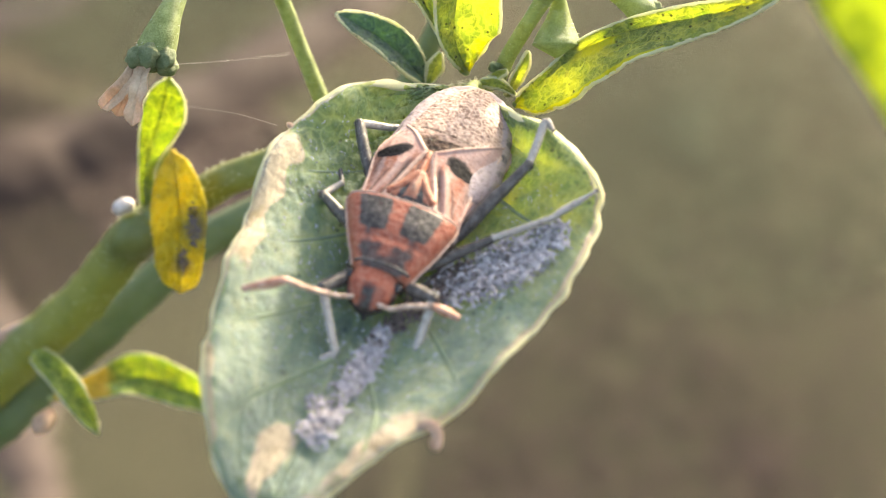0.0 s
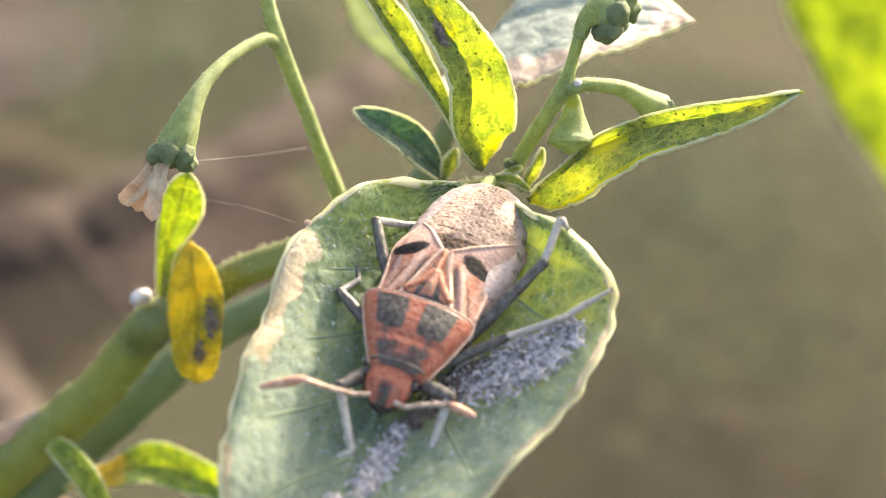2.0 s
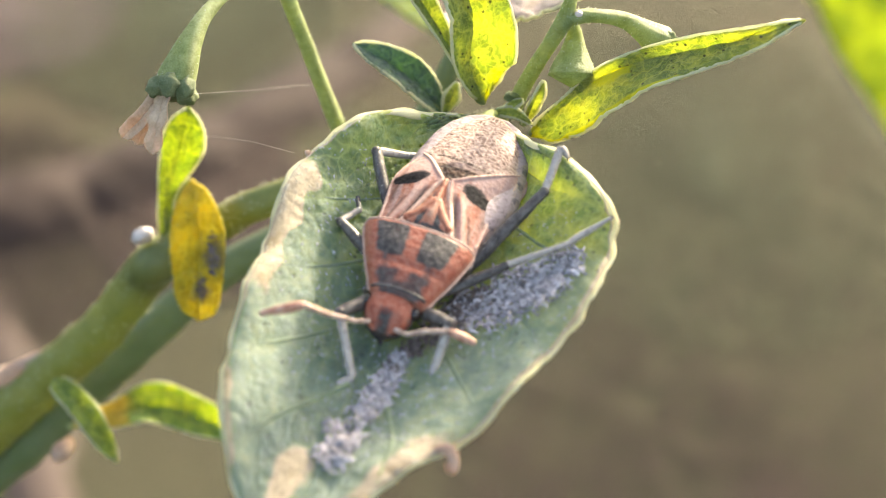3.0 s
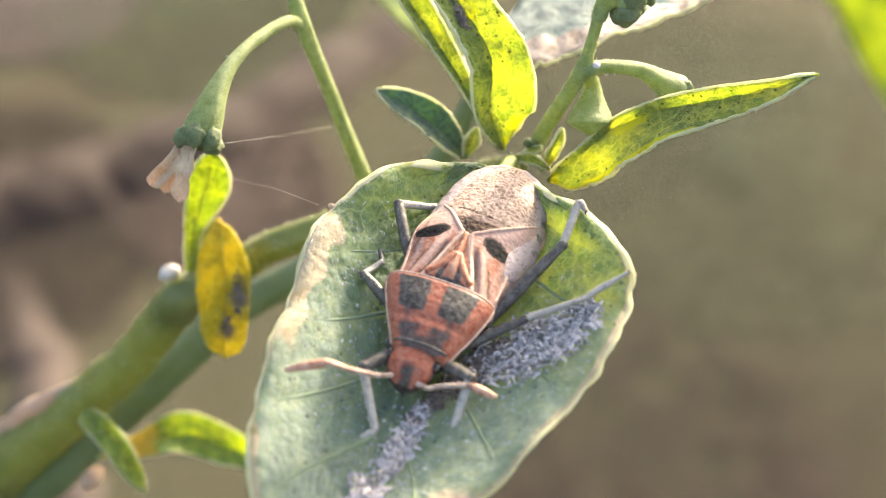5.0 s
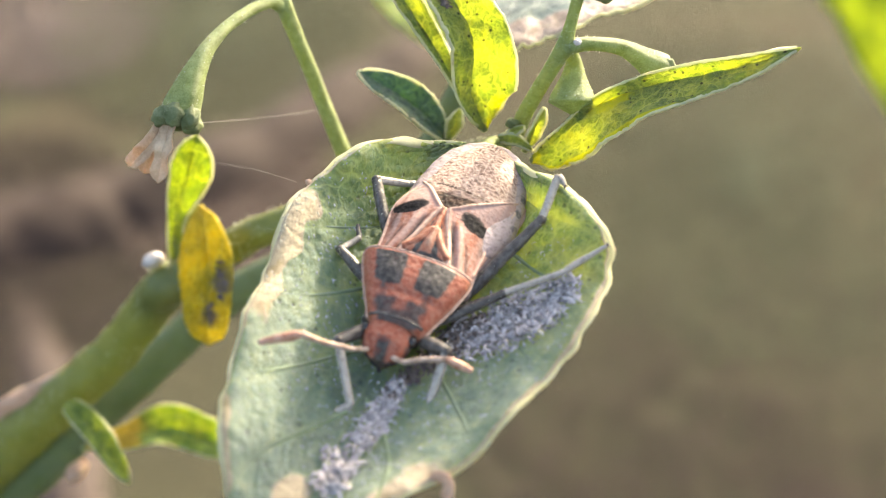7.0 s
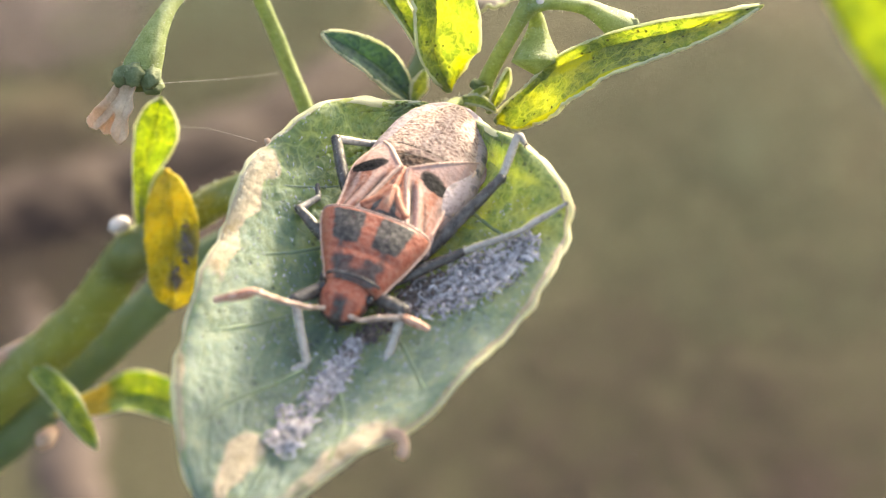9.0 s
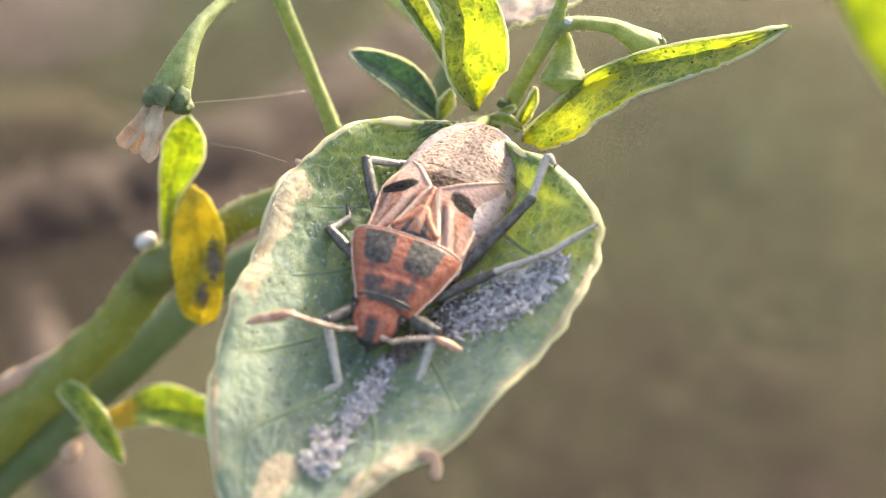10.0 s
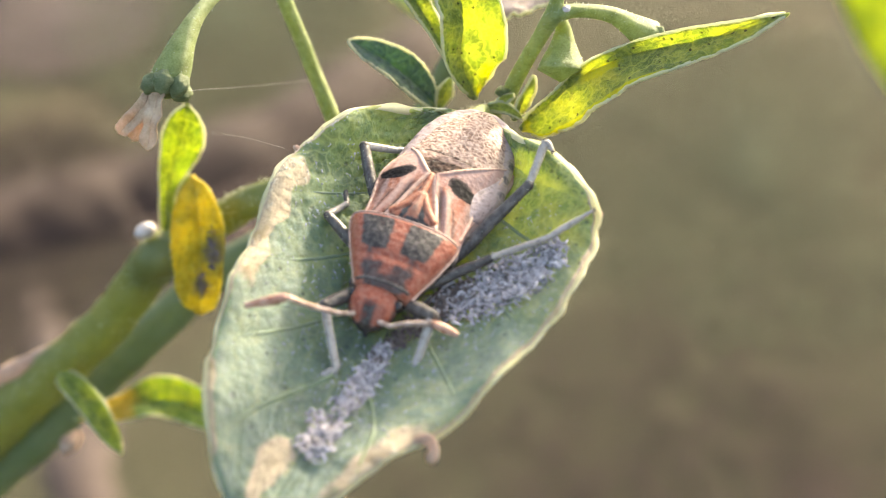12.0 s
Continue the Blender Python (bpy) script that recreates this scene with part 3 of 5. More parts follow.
ROOT = Matrix.Translation((-0.105, 0.055, -0.01))
plant = thing("nightshade_plant", ROOT, "green nightshade shoot with glaucous leaves and withered flowers", "plant")
ON_SHOOT = ROOT.inverted() @ LEAN
ON_BLADE = ROOT.inverted() @ BLADE


def stalk(name, points, mat, parent=plant, label="", n=28, sides=14, lumps=0.12, hair=0, seed=0, ribs=0, rib=0.0):
    sub = parent is not plant
    ob = part(name, tube(points, n, sides, lumps, ribs, rib, seed), mat, parent, label, None if sub else ON_SHOOT)
    if hair:
        tagged(part("hair", fuzz(points, n, hair, 0.085, seed + 50), HAIR, ob), kind="stuff")
    return ob


g0 = from_world(-0.105, 0.055, -0.01)
STEM_LINE = [(*g0, 2.6), (*from_world(-0.080, 0.045, 0.20), 2.3), (*from_world(-0.045, 0.026, 0.385), 2.0), (-23.6, -14.0, -22.4, 1.5), (-20.50, -10.65, -20.0, 1.50), (-18.50, -8.88, -18.3, 1.36), (-16.60, -7.52, -17.0, 1.20),
             (-15.15, -6.49, -16.0, 1.06), (-13.19, -4.91, -14.5, 0.99), (-11.67, -3.39, -13.0, 0.96), (-10.49, -2.07, -11.8, 0.96), (-9.49, -1.36, -11.2, 0.86), (-8.34, -0.66, -10.6, 0.76), (-6.98, 0.02, -10.0, 0.70), (-5.76, 0.56, -9.4, 0.64),
             (-0.6, 2.4, -8.0, 0.5), (2.0, 3.2, -6.0, 0.44), (3.6, 3.6, -4.0, 0.34)]
stem = stalk("stem", STEM_LINE, STEM, label="thick pale green main stem", n=110, sides=20, lumps=0.10, ribs=5, rib=0.03)
tagged(part("hair", fuzz(STEM_LINE[4:], 60, 900, 0.17, 9), HAIR, stem), kind="stuff")
part("node", tube([(-11.07, -2.58, -12.2, 0.7), (-10.58, -2.09, -11.7, 0.98), (-10.03, -1.67, -11.3, 0.98), (-9.4, -1.34, -11.0, 0.7)], 14, 16, 0.2, seed=4), STEM, stem)
for pts in ([(-20.4, -8.95, -18.6, 0.3), (-18.4, -7.42, -17.0, 0.46), (-16.8, -6.48, -16.2, 0.38), (-15.3, -5.72, -15.4, 0.12)], [(-7.21, 0.34, -9.8, 0.05), (-6.49, 0.62, -9.5, 0.13), (-5.66, 0.95, -9.2, 0.06)]):
    part("bark_scar", tube(pts, 24, 10, 0.5, seed=5), DRY, stem, "pale corky scar on the green stem")
LOW_LINE = [(-23.5, -15.0, -23.0, 1.3), (-20.35, -12.47, -21.5, 1.2), (-17.27, -10.08, -20.0, 1.1), (-14.67, -7.83, -19.0, 0.98), (-12.55, -5.98, -18.2, 0.92), (-9.93, -3.75, -17.2, 0.86), (-7.93, -2.16, -16.5, 0.78), (-3.1, 0.6, -15.6, 0.7), (0.5, 4.0, -14.4, 0.55), (2.9, 8.6, -11.6, 0.4)]
side_stem = stalk("side_stem", LOW_LINE, STEM_DARK, label="dull green side stem behind the main one", n=50, sides=16)


def leaf(name, spine, widths, face, mat, label, parent=plant, hair=90, rim=True, rib_mat=STALK, **more):
    me, place = blade_on(spine, widths, face, **more)
    ob = part(name, me, mat, parent, label, ON_SHOOT)
    seed = more.get("seed", 0)
    rib = [(*place(s, 0.5), r) for s, r in ((0.0, 0.13), (0.25, 0.11), (0.5, 0.09), (0.75, 0.06), (0.97, 0.025))]
    part("midrib", tube(rib, 20, 8), rib_mat, ob)
    if rim:
        for b in (0.0, 1.0):
            pts = [(*place(s, b), 0.060 * rim) for s in np.linspace(0.04, 0.985, 60)]
            part("margin", tube(pts, 150, 6, 1.0, seed=seed), RIND, ob)
    if hair:
        tagged(part("hair", hairs(place, hair, 0.12, seed), HAIR, ob), kind="stuff")
    return ob, place


# the large cupped leaf, in its own plane: x to one side, y towards the stalk
BASE, TIP = np.array((2.6, 3.9)), np.array((-3.6, -12.85))
LONG = float(np.linalg.norm(TIP - BASE))
AX = (TIP - BASE) / LONG
AC = np.array((-AX[1], AX[0]))
W_LEFT = [(0, 0.3), (0.03, 1.5), (0.067, 2.55), (0.13, 3.25), (0.21, 3.9), (0.283, 4.4), (0.38, 4.38), (0.48, 4.1), (0.57, 3.95), (0.67, 3.68), (0.75, 3.38), (0.83, 2.7), (0.9, 1.95), (0.95, 1.3), (1, 0.45)]
W_RIGHT = [(0, 0.4), (0.045, 2.2), (0.07, 3.35), (0.13, 4.55), (0.21, 5.7), (0.29, 6.06), (0.38, 6.05), (0.48, 5.67), (0.57, 5.04), (0.667, 4.35), (0.732, 3.5), (0.784, 2.6), (0.88, 1.5), (0.95, 1.0), (1, 0.45)]
RISE_LEFT = [(0, 0.1), (0.1, 1.5), (0.3, 2.3), (0.6, 2.4), (0.75, 1.8), (0.9, 0.6), (1, 0.0)]
RISE_RIGHT = [(0, 0.1), (0.1, 1.1), (0.25, 1.8), (0.45, 2.0), (0.6, 1.5), (0.75, 0.7), (0.9, 0.25), (1, 0.0)]


def step(x, a, b):
    t = min(1.0, max(0.0, (x - a) / (b - a)))
    return t * t * (3 - 2 * t)


def big_vein(s, q):
    mid = math.exp(-(abs(q) / 0.03) ** 2)
    a = (s - 0.24 * abs(q) + (0.035 if q > 0 else 0.0)) * 6.2
    d = abs(a - round(a)) + 0.05 * noise.noise(Vector((s * 9, q * 5, 2.0)))
    lat = math.exp(-(d / 0.075) ** 2) * (1 - abs(q)) ** 0.25 if 0.04 < s < 0.92 else 0.0
    n1 = noise.noise(Vector((s * 34, q * 17, 7.0)))
    net = 0.35 * math.exp(-(n1 / 0.10) ** 2)
    n2 = noise.noise(Vector((s * 15, q * 7, 17.0)))
    net = max(net, 0.6 * math.exp(-(n2 / 0.07) ** 2))
    return max(mid, 0.9 * lat, net)


def big_place(s, b):
    q = 2 * b - 1
    w = float(profile(W_LEFT if q < 0 else W_RIGHT, s, 0.014))
    along = s if s < 0.88 else 0.88 + (s - 0.88) * 0.72
    p = BASE + AX * (along * LONG) + AC * (q * w)
    k = abs(q)
    h = float(profile(RISE_LEFT if q < 0 else RISE_RIGHT, s)) * (k ** 2.3 - 0.22 * max(0.0, (k - 0.86) / 0.14) ** 2)
    v = big_vein(s, q)
    fade = 1 - k ** 6
    h += (0.06 + 0.14 * (1 - step(s, 0.3, 0.55))) * (0.45 - v) * fade * min(1.0, w)
    h += 0.20 * noise.noise(Vector((p[0] * 0.45, p[1] * 0.45, 1.0))) * fade + 0.05 * noise.noise(Vector((p[0] * 1.5, p[1] * 1.5, 4.0)))
    h += 0.16 * k ** 5 * math.sin(s * 29 + 3 * q) * (1 if s < 0.8 else 0.3)
    h -= 0.35 * max(0.0, (s - 0.93) / 0.07) ** 2
    clear = 0.8 + 1.1 * step(s, 0.0, 0.14)
    lift = 1.3 * (max(0.0, 0.40 - s) / 0.40) ** 1.6 * step(k * w, clear, clear + 1.7)
    lift *= 1.7 if q > 0 else 1.0
    lift += 0.8 * step(s, 0.5, 0.92)
    h += lift
    p = p - np.array((0.0, 0.8 * lift))
    jag = 0.10 * noise.noise(Vector((s * 26, q, 3.0))) * k ** 8
    p = p + AC * (jag * (1 if q > 0 else -1))
    return (p[0], p[1], h)


def big_marks(s, b):
    q = 2 * b - 1
    ragged = 0.09 * noise.noise(Vector((s * 22, 4.0, q * 3)))
    band = step(-q + ragged, 0.79, 0.90) * step(s, 0.24, 0.34) * (1 - step(s, 0.50, 0.66))
    band = max(band, step(-q, 0.86, 0.97) * step(s, 0.70, 0.76) * (1 - step(s, 0.86, 0.9)))
    c = -0.20 - 0.25 * step(s, 0.80, 0.98)
    spot = math.exp(-((q - c) / 0.21) ** 2) * step(s, 0.77, 0.83) * (1 - step(s, 0.95, 0.985))
    low = step(q, 0.45, 0.8) * step(s, 0.66, 0.74) * (1 - step(s, 0.93, 0.97)) * 0.62
    low = max(low, 0.5 * step(s, 0.93, 0.98))
    rim = step(abs(q), 0.955, 0.985) * 0.9
    # painted light: paler towards the margins of the lower half
    flank_edge = abs(q) + 0.8 * max(0.0, s - 0.50) + 0.10 * big_vein(s, q) + 0.10 * noise.noise(Vector((s * 8, q * 5, 12.0)))
    bloom = step(flank_edge, 0.40, 0.74) * step(s, 0.36, 0.58)
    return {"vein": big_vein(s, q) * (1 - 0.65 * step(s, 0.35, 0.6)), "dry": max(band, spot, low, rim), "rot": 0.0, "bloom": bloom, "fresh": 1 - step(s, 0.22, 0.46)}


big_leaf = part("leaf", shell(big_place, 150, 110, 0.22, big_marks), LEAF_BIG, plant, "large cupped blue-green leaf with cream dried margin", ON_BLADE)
for b in (0.0, 1.0):
    part("margin", tube([(*big_place(s, b), 0.095 + 0.045 * (1 - step(s, 0.2, 0.4))) for s in np.linspace(0.01, 0.99, 60)], 240, 7, 1.1, seed=int(b)), RIND, big_leaf)
for q0 in (-1, 1):
    for k in (1, 2, 3, 4):
        run = [(k / 6.2 + 0.24 * q - (0.035 if q0 > 0 else 0.0), q) for q in np.linspace(0.04, 0.84, 14)]
        line = [(*(np.array(big_place(s, (q0 * q + 1) / 2)) + (0, 0, 0.13 - 0.04 * q)), 0.085 * (1 - 0.5 * q)) for s, q in run if s < 0.93]
        part("vein", tube(line, 40, 8, 0.3, seed=k), VEIN, big_leaf, "pale green raised vein")
tagged(part("hair", hairs(big_place, 620, 0.10, 21), HAIR, big_leaf), kind="stuff")
tagged(part("surface_hair", hairs(big_place, 2200, 0.11, 22, False), HAIR, big_leaf), kind="stuff")
part("midrib", tube([(*(np.array(big_place(s, 0.5)) - (0, 0, 0.10)), r) for s, r in ((0.0, 0.30), (0.3, 0.24), (0.6, 0.18), (0.95, 0.06))], 40, 10), STALK, big_leaf)


def to_blade(p):
    return tuple((BLADE.inverted() @ LEAN @ (Vector(p) * MM)) / MM)


part("petiole", tube([(*big_place(0.02, 0.5), 0.24), (*to_blade((3.1, 3.5, -2.6)), 0.26), (*to_blade((3.3, 3.4, -4.2)), 0.3)], 12, 12), STALK, big_leaf)


def on_blade(x, y):
    """The place on the large leaf over a point of its plane."""
    r = np.array((x, y)) - BASE
    s = min(0.995, max(0.005, float(r @ AX) / LONG))
    q = float(r @ AC)
    q /= float(profile(W_LEFT if q < 0 else W_RIGHT, s, 0.014))
    return Vector(big_place(s, (min(0.98, max(-0.98, q)) + 1) / 2))


nub = big_place(0.735, 1.0)
part("dried_lobe", tube([(nub[0] - 0.45, nub[1] - 0.05, nub[2] + 0.05, 0.08), (nub[0] - 0.12, nub[1] + 0.04, nub[2] + 0.12, 0.17), (nub[0] + 0.10, nub[1] - 0.02, nub[2] + 0.10, 0.21), (nub[0] + 0.22, nub[1] - 0.22, nub[2] - 0.05, 0.16), (nub[0] + 0.14, nub[1] - 0.40, nub[2] - 0.20, 0.19), (nub[0] + 0.05, nub[1] - 0.46, nub[2] - 0.28, 0.08)], 30, 12, 0.8, seed=6), DRY, big_leaf, "curled brown dried scrap of leaf edge")
for s, b in ((0.215, 1.0), (0.262, 0.0)):
    p = big_place(s, b)
    o = 1 if b > 0.5 else -1
    part("dried_tooth", tube([(*p, 0.10), (p[0] + 0.06 * o, p[1] + 0.06, p[2] + 0.04, 0.13), (p[0] + 0.14 * o, p[1] + 0.16, p[2] + 0.02, 0.06)], 10, 8, 0.6, seed=2), DRY, big_leaf)

# leaves of the shoot tip
def shoot_glow(s, q):
    """Yellow patches painted for sunlight through the upright leaf, near its foot and along the midrib."""
    foot = step(q, 0.22, 0.5) * (1 - step(s, 0.14, 0.20))
    bay = math.exp(-((s - 0.37) / 0.04) ** 2 - ((q - 0.35) / 0.28) ** 2)
    trough = 0.62 * step(q, -0.35, 0.02) * (1 - step(q, 0.35, 0.55)) * (1 - step(s, 0.30, 0.36))
    return 0.56 * max(0.95 * foot, bay, trough, 0.9 * step(q, -0.4, 0.0) * (1 - step(q, 0.4, 0.7)) * step(s, 0.56, 0.62) * (1 - step(s, 0.70, 0.8)))


_, on_upright = leaf("leaf", [(2.83, 4.0, -3.0), (2.31, 5.28, -2.0), (2.38, 6.93, -1.4), (1.96, 8.0, -1.2), (1.36, 8.89, -1.2), (0.15, 10.51, -1.4), (-0.86, 11.79, -1.8)],
     [(0, 0.12, 0.15), (0.08, 0.38, 0.95), (0.16, 0.62, 1.62), (0.25, 0.85, 1.62), (0.35, 1.05, 1.32), (0.48, 1.0, 1.10), (0.62, 0.98, 1.0), (0.82, 0.7, 0.7), (1, 0.05, 0.05)],
     (0.22, 0.0, 0.97), LEAF_SHOOT, "upright folded young leaf glowing yellow-green", fold=22, cup=0.10, wave=0.05, seed=1, hair=60, ns=60, nq=36, dry=shoot_glow,
     rot=lambda s, q: max(0.9 * math.exp(-((s - 0.64) / 0.05) ** 2 - ((q + 0.45) / 0.35) ** 2), 0.62 * math.exp(-((s - 0.17) / 0.02) ** 2 - ((q - 0.02) / 0.12) ** 2)))
leaf("leaf", [(2.73, 4.11, -3.4), (1.79, 5.56, -2.8), (1.11, 6.76, -2.6), (0.07, 8.35, -2.4), (-0.85, 9.67, -2.4), (-1.67, 10.92, -2.6), (-2.41, 12.12, -3.0)],
     [(0, 0.08, 0.08), (0.25, 0.20, 0.30), (0.42, 0.36, 0.50), (0.6, 0.46, 0.66), (0.85, 0.36, 0.36), (1, 0.05, 0.05)],
     (0.35, 0.0, 0.94), LEAF_SHOOT, "narrow folded young leaf with pale rim", fold=26, cup=0.05, wave=0.05, seed=17, hair=60, dry=lambda s, q: 0.5 * step(q, 0.0, 0.6) * step(s, 0.55, 0.7))
# dry paints the yellow-lit middle, lower edge and foot of this leaf
leaf("leaf", [(4.52, 2.84, -2.4), (5.61, 3.73, -1.6), (6.72, 4.64, -0.8), (8.18, 5.19, 0.0), (9.92, 5.49, 1.2), (11.58, 5.76, 2.4), (13.05, 6.2, 3.4)],
     [(0, 0.22, 0.3), (0.08, 0.30, 1.05), (0.25, 0.32, 1.62), (0.42, 0.42, 1.76), (0.62, 0.52, 1.36), (0.82, 0.38, 0.72), (0.95, 0.18, 0.2), (1, 0.05, 0.05)],
     (0, 0.1, 1), LEAF_SHOOT, "long folded pointed young leaf lit through", fold=36, cup=0.08, wave=0.05, seed=2, hair=320, ns=60, nq=32,
     dry=lambda s, q: max(0.9 * math.exp(-((s - 0.40) / 0.12) ** 2 - ((q - 0.05) / 0.35) ** 2), 0.8 * step(q, 0.82, 0.95) * (1 - step(s, 0.55, 0.7)), 0.75 * (1 - step(s, 0.03, 0.10))),
     rot=lambda s, q: 0.62 * math.exp(-((s - 0.26) / 0.03) ** 2 - ((q - 0.3) / 0.25) ** 2))
leaf("leaf", [(1.4, 3.8, -5.2), (0.05, 5.15, -4.6), (-1.95, 6.35, -4.6)], [(0, 0.1, 0.1), (0.2, 0.5, 0.55), (0.5, 0.72, 0.75), (0.8, 0.5, 0.5), (1, 0.08, 0.08)],
     (0.1, 0.35, 0.93), LEAF_DULL, "small dark green boat-shaped leaf with pale margin", fold=18, cup=0.25, seed=3, hair=40, ns=24, nq=16)
leaf("leaf", [(1.5, 3.8, -5.0), (1.75, 4.4, -4.8), (1.95, 4.95, -4.8)], [(0, 0.1, 0.1), (0.5, 0.33, 0.33), (1, 0.05, 0.05)], (0.1, 0.2, 1), LEAF_TIP, "tiny young leaf", fold=20, seed=4, hair=20, ns=14, nq=12)
leaf("leaf", [(4.27, 3.23, -2.9), (4.52, 3.82, -2.5), (4.78, 4.31, -2.2), (4.96, 4.76, -2.0)], [(0, 0.12, 0.12), (0.35, 0.26, 0.30), (0.7, 0.20, 0.24), (1, 0.04, 0.04)], (0.4, -0.1, 0.9), LEAF_TIP, "tiny folded young leaf", fold=30, seed=5, hair=20, ns=14, nq=12)
leaf("leaf", [(3.29, 3.68, -3.0), (3.97, 3.57, -2.5), (4.56, 3.19, -2.2)], [(0, 0.14, 0.14), (0.4, 0.22, 0.22), (1, 0.05, 0.05)], (0, 0.3, 0.95), LEAF_TIP, "tiny young leaf", fold=20, seed=6, hair=20, ns=16, nq=12)
leaf("leaf", [(3.60, 3.68, -3.0), (3.98, 3.93, -2.6), (4.27, 4.06, -2.4)], [(0, 0.12, 0.12), (0.4, 0.2, 0.2), (1, 0.05, 0.05)], (0, 0.3, 0.95), LEAF_TIP, "tiny young leaf", fold=15, seed=16, hair=16, ns=14, nq=12)
leaf("leaf", [(2.9, 8.8, -11.6), (4.2, 10.4, -9.0), (7.6, 10.8, -7.6), (11.3, 10.15, -7.0)], [(0, 0.3, 0.3), (0.12, 2.4, 2.6), (0.24, 4.4, 5.2), (0.4, 4.6, 5.0), (0.61, 4.0, 4.3), (0.8, 2.0, 2.5), (0.93, 0.7, 0.8), (1, 0.06, 0.06)],
     (0, 0.8, 0.75), LEAF_GREY, "broad pale blue-green leaf with dry pinkish rim", cup=-0.03, seed=7, wave=0.06, rim=1.4, hair=60, ns=48, nq=32, dry=lambda s, q: max(step(q, 0.5, 0.85), step(s, 0.75, 0.95)) * 0.95)
leaf("leaf", [(2.9, 8.5, -11.9), (2.0, 9.4, -26.0), (-0.6, 12.8, -31.0), (-3.6, 17.4, -35.0)], [(0, 0.2, 0.2), (0.4, 0.25, 0.25), (0.55, 1.2, 1.2), (0.75, 1.7, 1.7), (1, 0.1, 0.1)],
     (0.2, 0.3, 0.93), LEAF_YOUNG, "young leaf behind the shoot, out of focus", fold=10, seed=8, hair=0, rim=False)

# leaves on the main stem
leaf("leaf", [(-9.8, -0.9, -11.0), (-9.45, 1.0, -9.0), (-8.8, 2.6, -8.0), (-8.35, 4.2, -7.0)], [(0, 0.28, 0.28), (0.3, 0.28, 0.30), (0.48, 0.55, 0.6), (0.72, 0.8, 0.95), (0.9, 0.55, 0.7), (1, 0.1, 0.1)],
     (0.1, 0.1, 1), LEAF_YOUNG, "small bright green leaf lit through", cup=0.12, seed=9, hair=40)
_, on_yellow = leaf("leaf", [(-8.45, 1.45, -8.9), (-8.12, -0.48, -8.4), (-8.05, -2.28, -8.4), (-8.12, -4.16, -8.8)], [(0, 0.12, 0.12), (0.10, 0.62, 0.62), (0.3, 1.05, 1.12), (0.55, 1.12, 1.12), (0.8, 0.92, 1.0), (0.95, 0.72, 0.66), (1, 0.5, 0.42)],
     (-0.15, 0.2, 1), LEAF_YELLOW, "yellow dying leaf with grey-brown rot spots", rim=False, rib_mat=LEAF_YELLOW, cup=0.2, seed=10, wave=0.08, hair=30,
     rot=lambda s, q: max(0.85 * math.exp(-((s - 0.54) / 0.15) ** 2 - ((q + 0.6) / 0.75) ** 2), 0.75 * math.exp(-((s - 0.78) / 0.11) ** 2 - ((q + 0.1) / 0.65) ** 2), 0.14 * step(abs(q), 0.5, 0.9), 0.5 * math.exp(-((s - 0.12) / 0.03) ** 2 - ((q + 0.1) / 0.3) ** 2)))
part("petiole", tube([(-9.3, -0.6, -11.2, 0.3), (-9.0, 0.9, -9.8, 0.2), (-8.7, 1.5, -9.0, 0.15)], 10, 8), STALK, plant, "", ON_SHOOT)
leaf("leaf", [(-14.76, -6.85, -13.0), (-13.4, -8.1, -12.4), (-11.96, -10.22, -12.4)], [(0, 0.35, 0.35), (0.2, 0.55, 0.5), (0.55, 0.6, 0.55), (0.85, 0.4, 0.4), (1, 0.06, 0.06)],
     (0.3, 0.3, 0.9), LEAF_YOUNG, "small pale green leaf on the stem", rim=0.6, fold=15, seed=11, hair=20)
leaf("leaf", [(-14.48, -8.98, -14.6), (-12.75, -8.59, -15.0), (-10.82, -8.21, -16.0), (-8.89, -8.89, -16.4), (-6.18, -10.05, -16.6)], [(0, 0.15, 0.15), (0.2, 0.5, 0.5), (0.45, 1.05, 0.95), (0.75, 0.95, 0.85), (1, 0.1, 0.1)],
     (0, 0.3, 0.95), LEAF_TURNING, "green leaf with yellowing base on the stem", rim=0.6, fold=20, seed=12, hair=40, wave=0.2, dry=lambda s, q: 0.95 * (1 - step(s, 0.15, 0.55)))
part("stipule", tube([(-15.39, -10.67, -16.4, 0.15), (-15.14, -10.3, -16.4, 0.42), (-14.81, -9.82, -16.8, 0.3)], 10, 10, 0.4), DRY, plant, "dried pinkish stipule", ON_SHOOT)


def blob(center, size, lumps=0.15, seed=0, turn=(0, 0, 0), level=3):
    bm = bmesh.new()
    bmesh.ops.create_icosphere(bm, subdivisions=level, radius=1.0)
    e = Euler([radians(a) for a in turn]).to_matrix()
    for v in bm.verts:
        k = 1 + lumps * noise.noise(v.co * 2.0 + Vector((seed, seed * 0.7, 0)))
        v.co = Vector(center) + e @ Vector((v.co.x * size[0] * k, v.co.y * size[1] * k, v.co.z * size[2] * k))
    return bm


part("bud", blob((3.83, 4.23, -2.7), (0.24, 0.20, 0.22), 0.4, 5), CALYX, plant, "small dark green bud at the shoot tip", ON_SHOOT)
part("gall", blob((-10.65, -0.76, -10.6), (0.46, 0.32, 0.36), 0.25, 2, (0, 0, 25)), EGG, plant, "small white waxy bud on the stem node", ON_SHOOT)

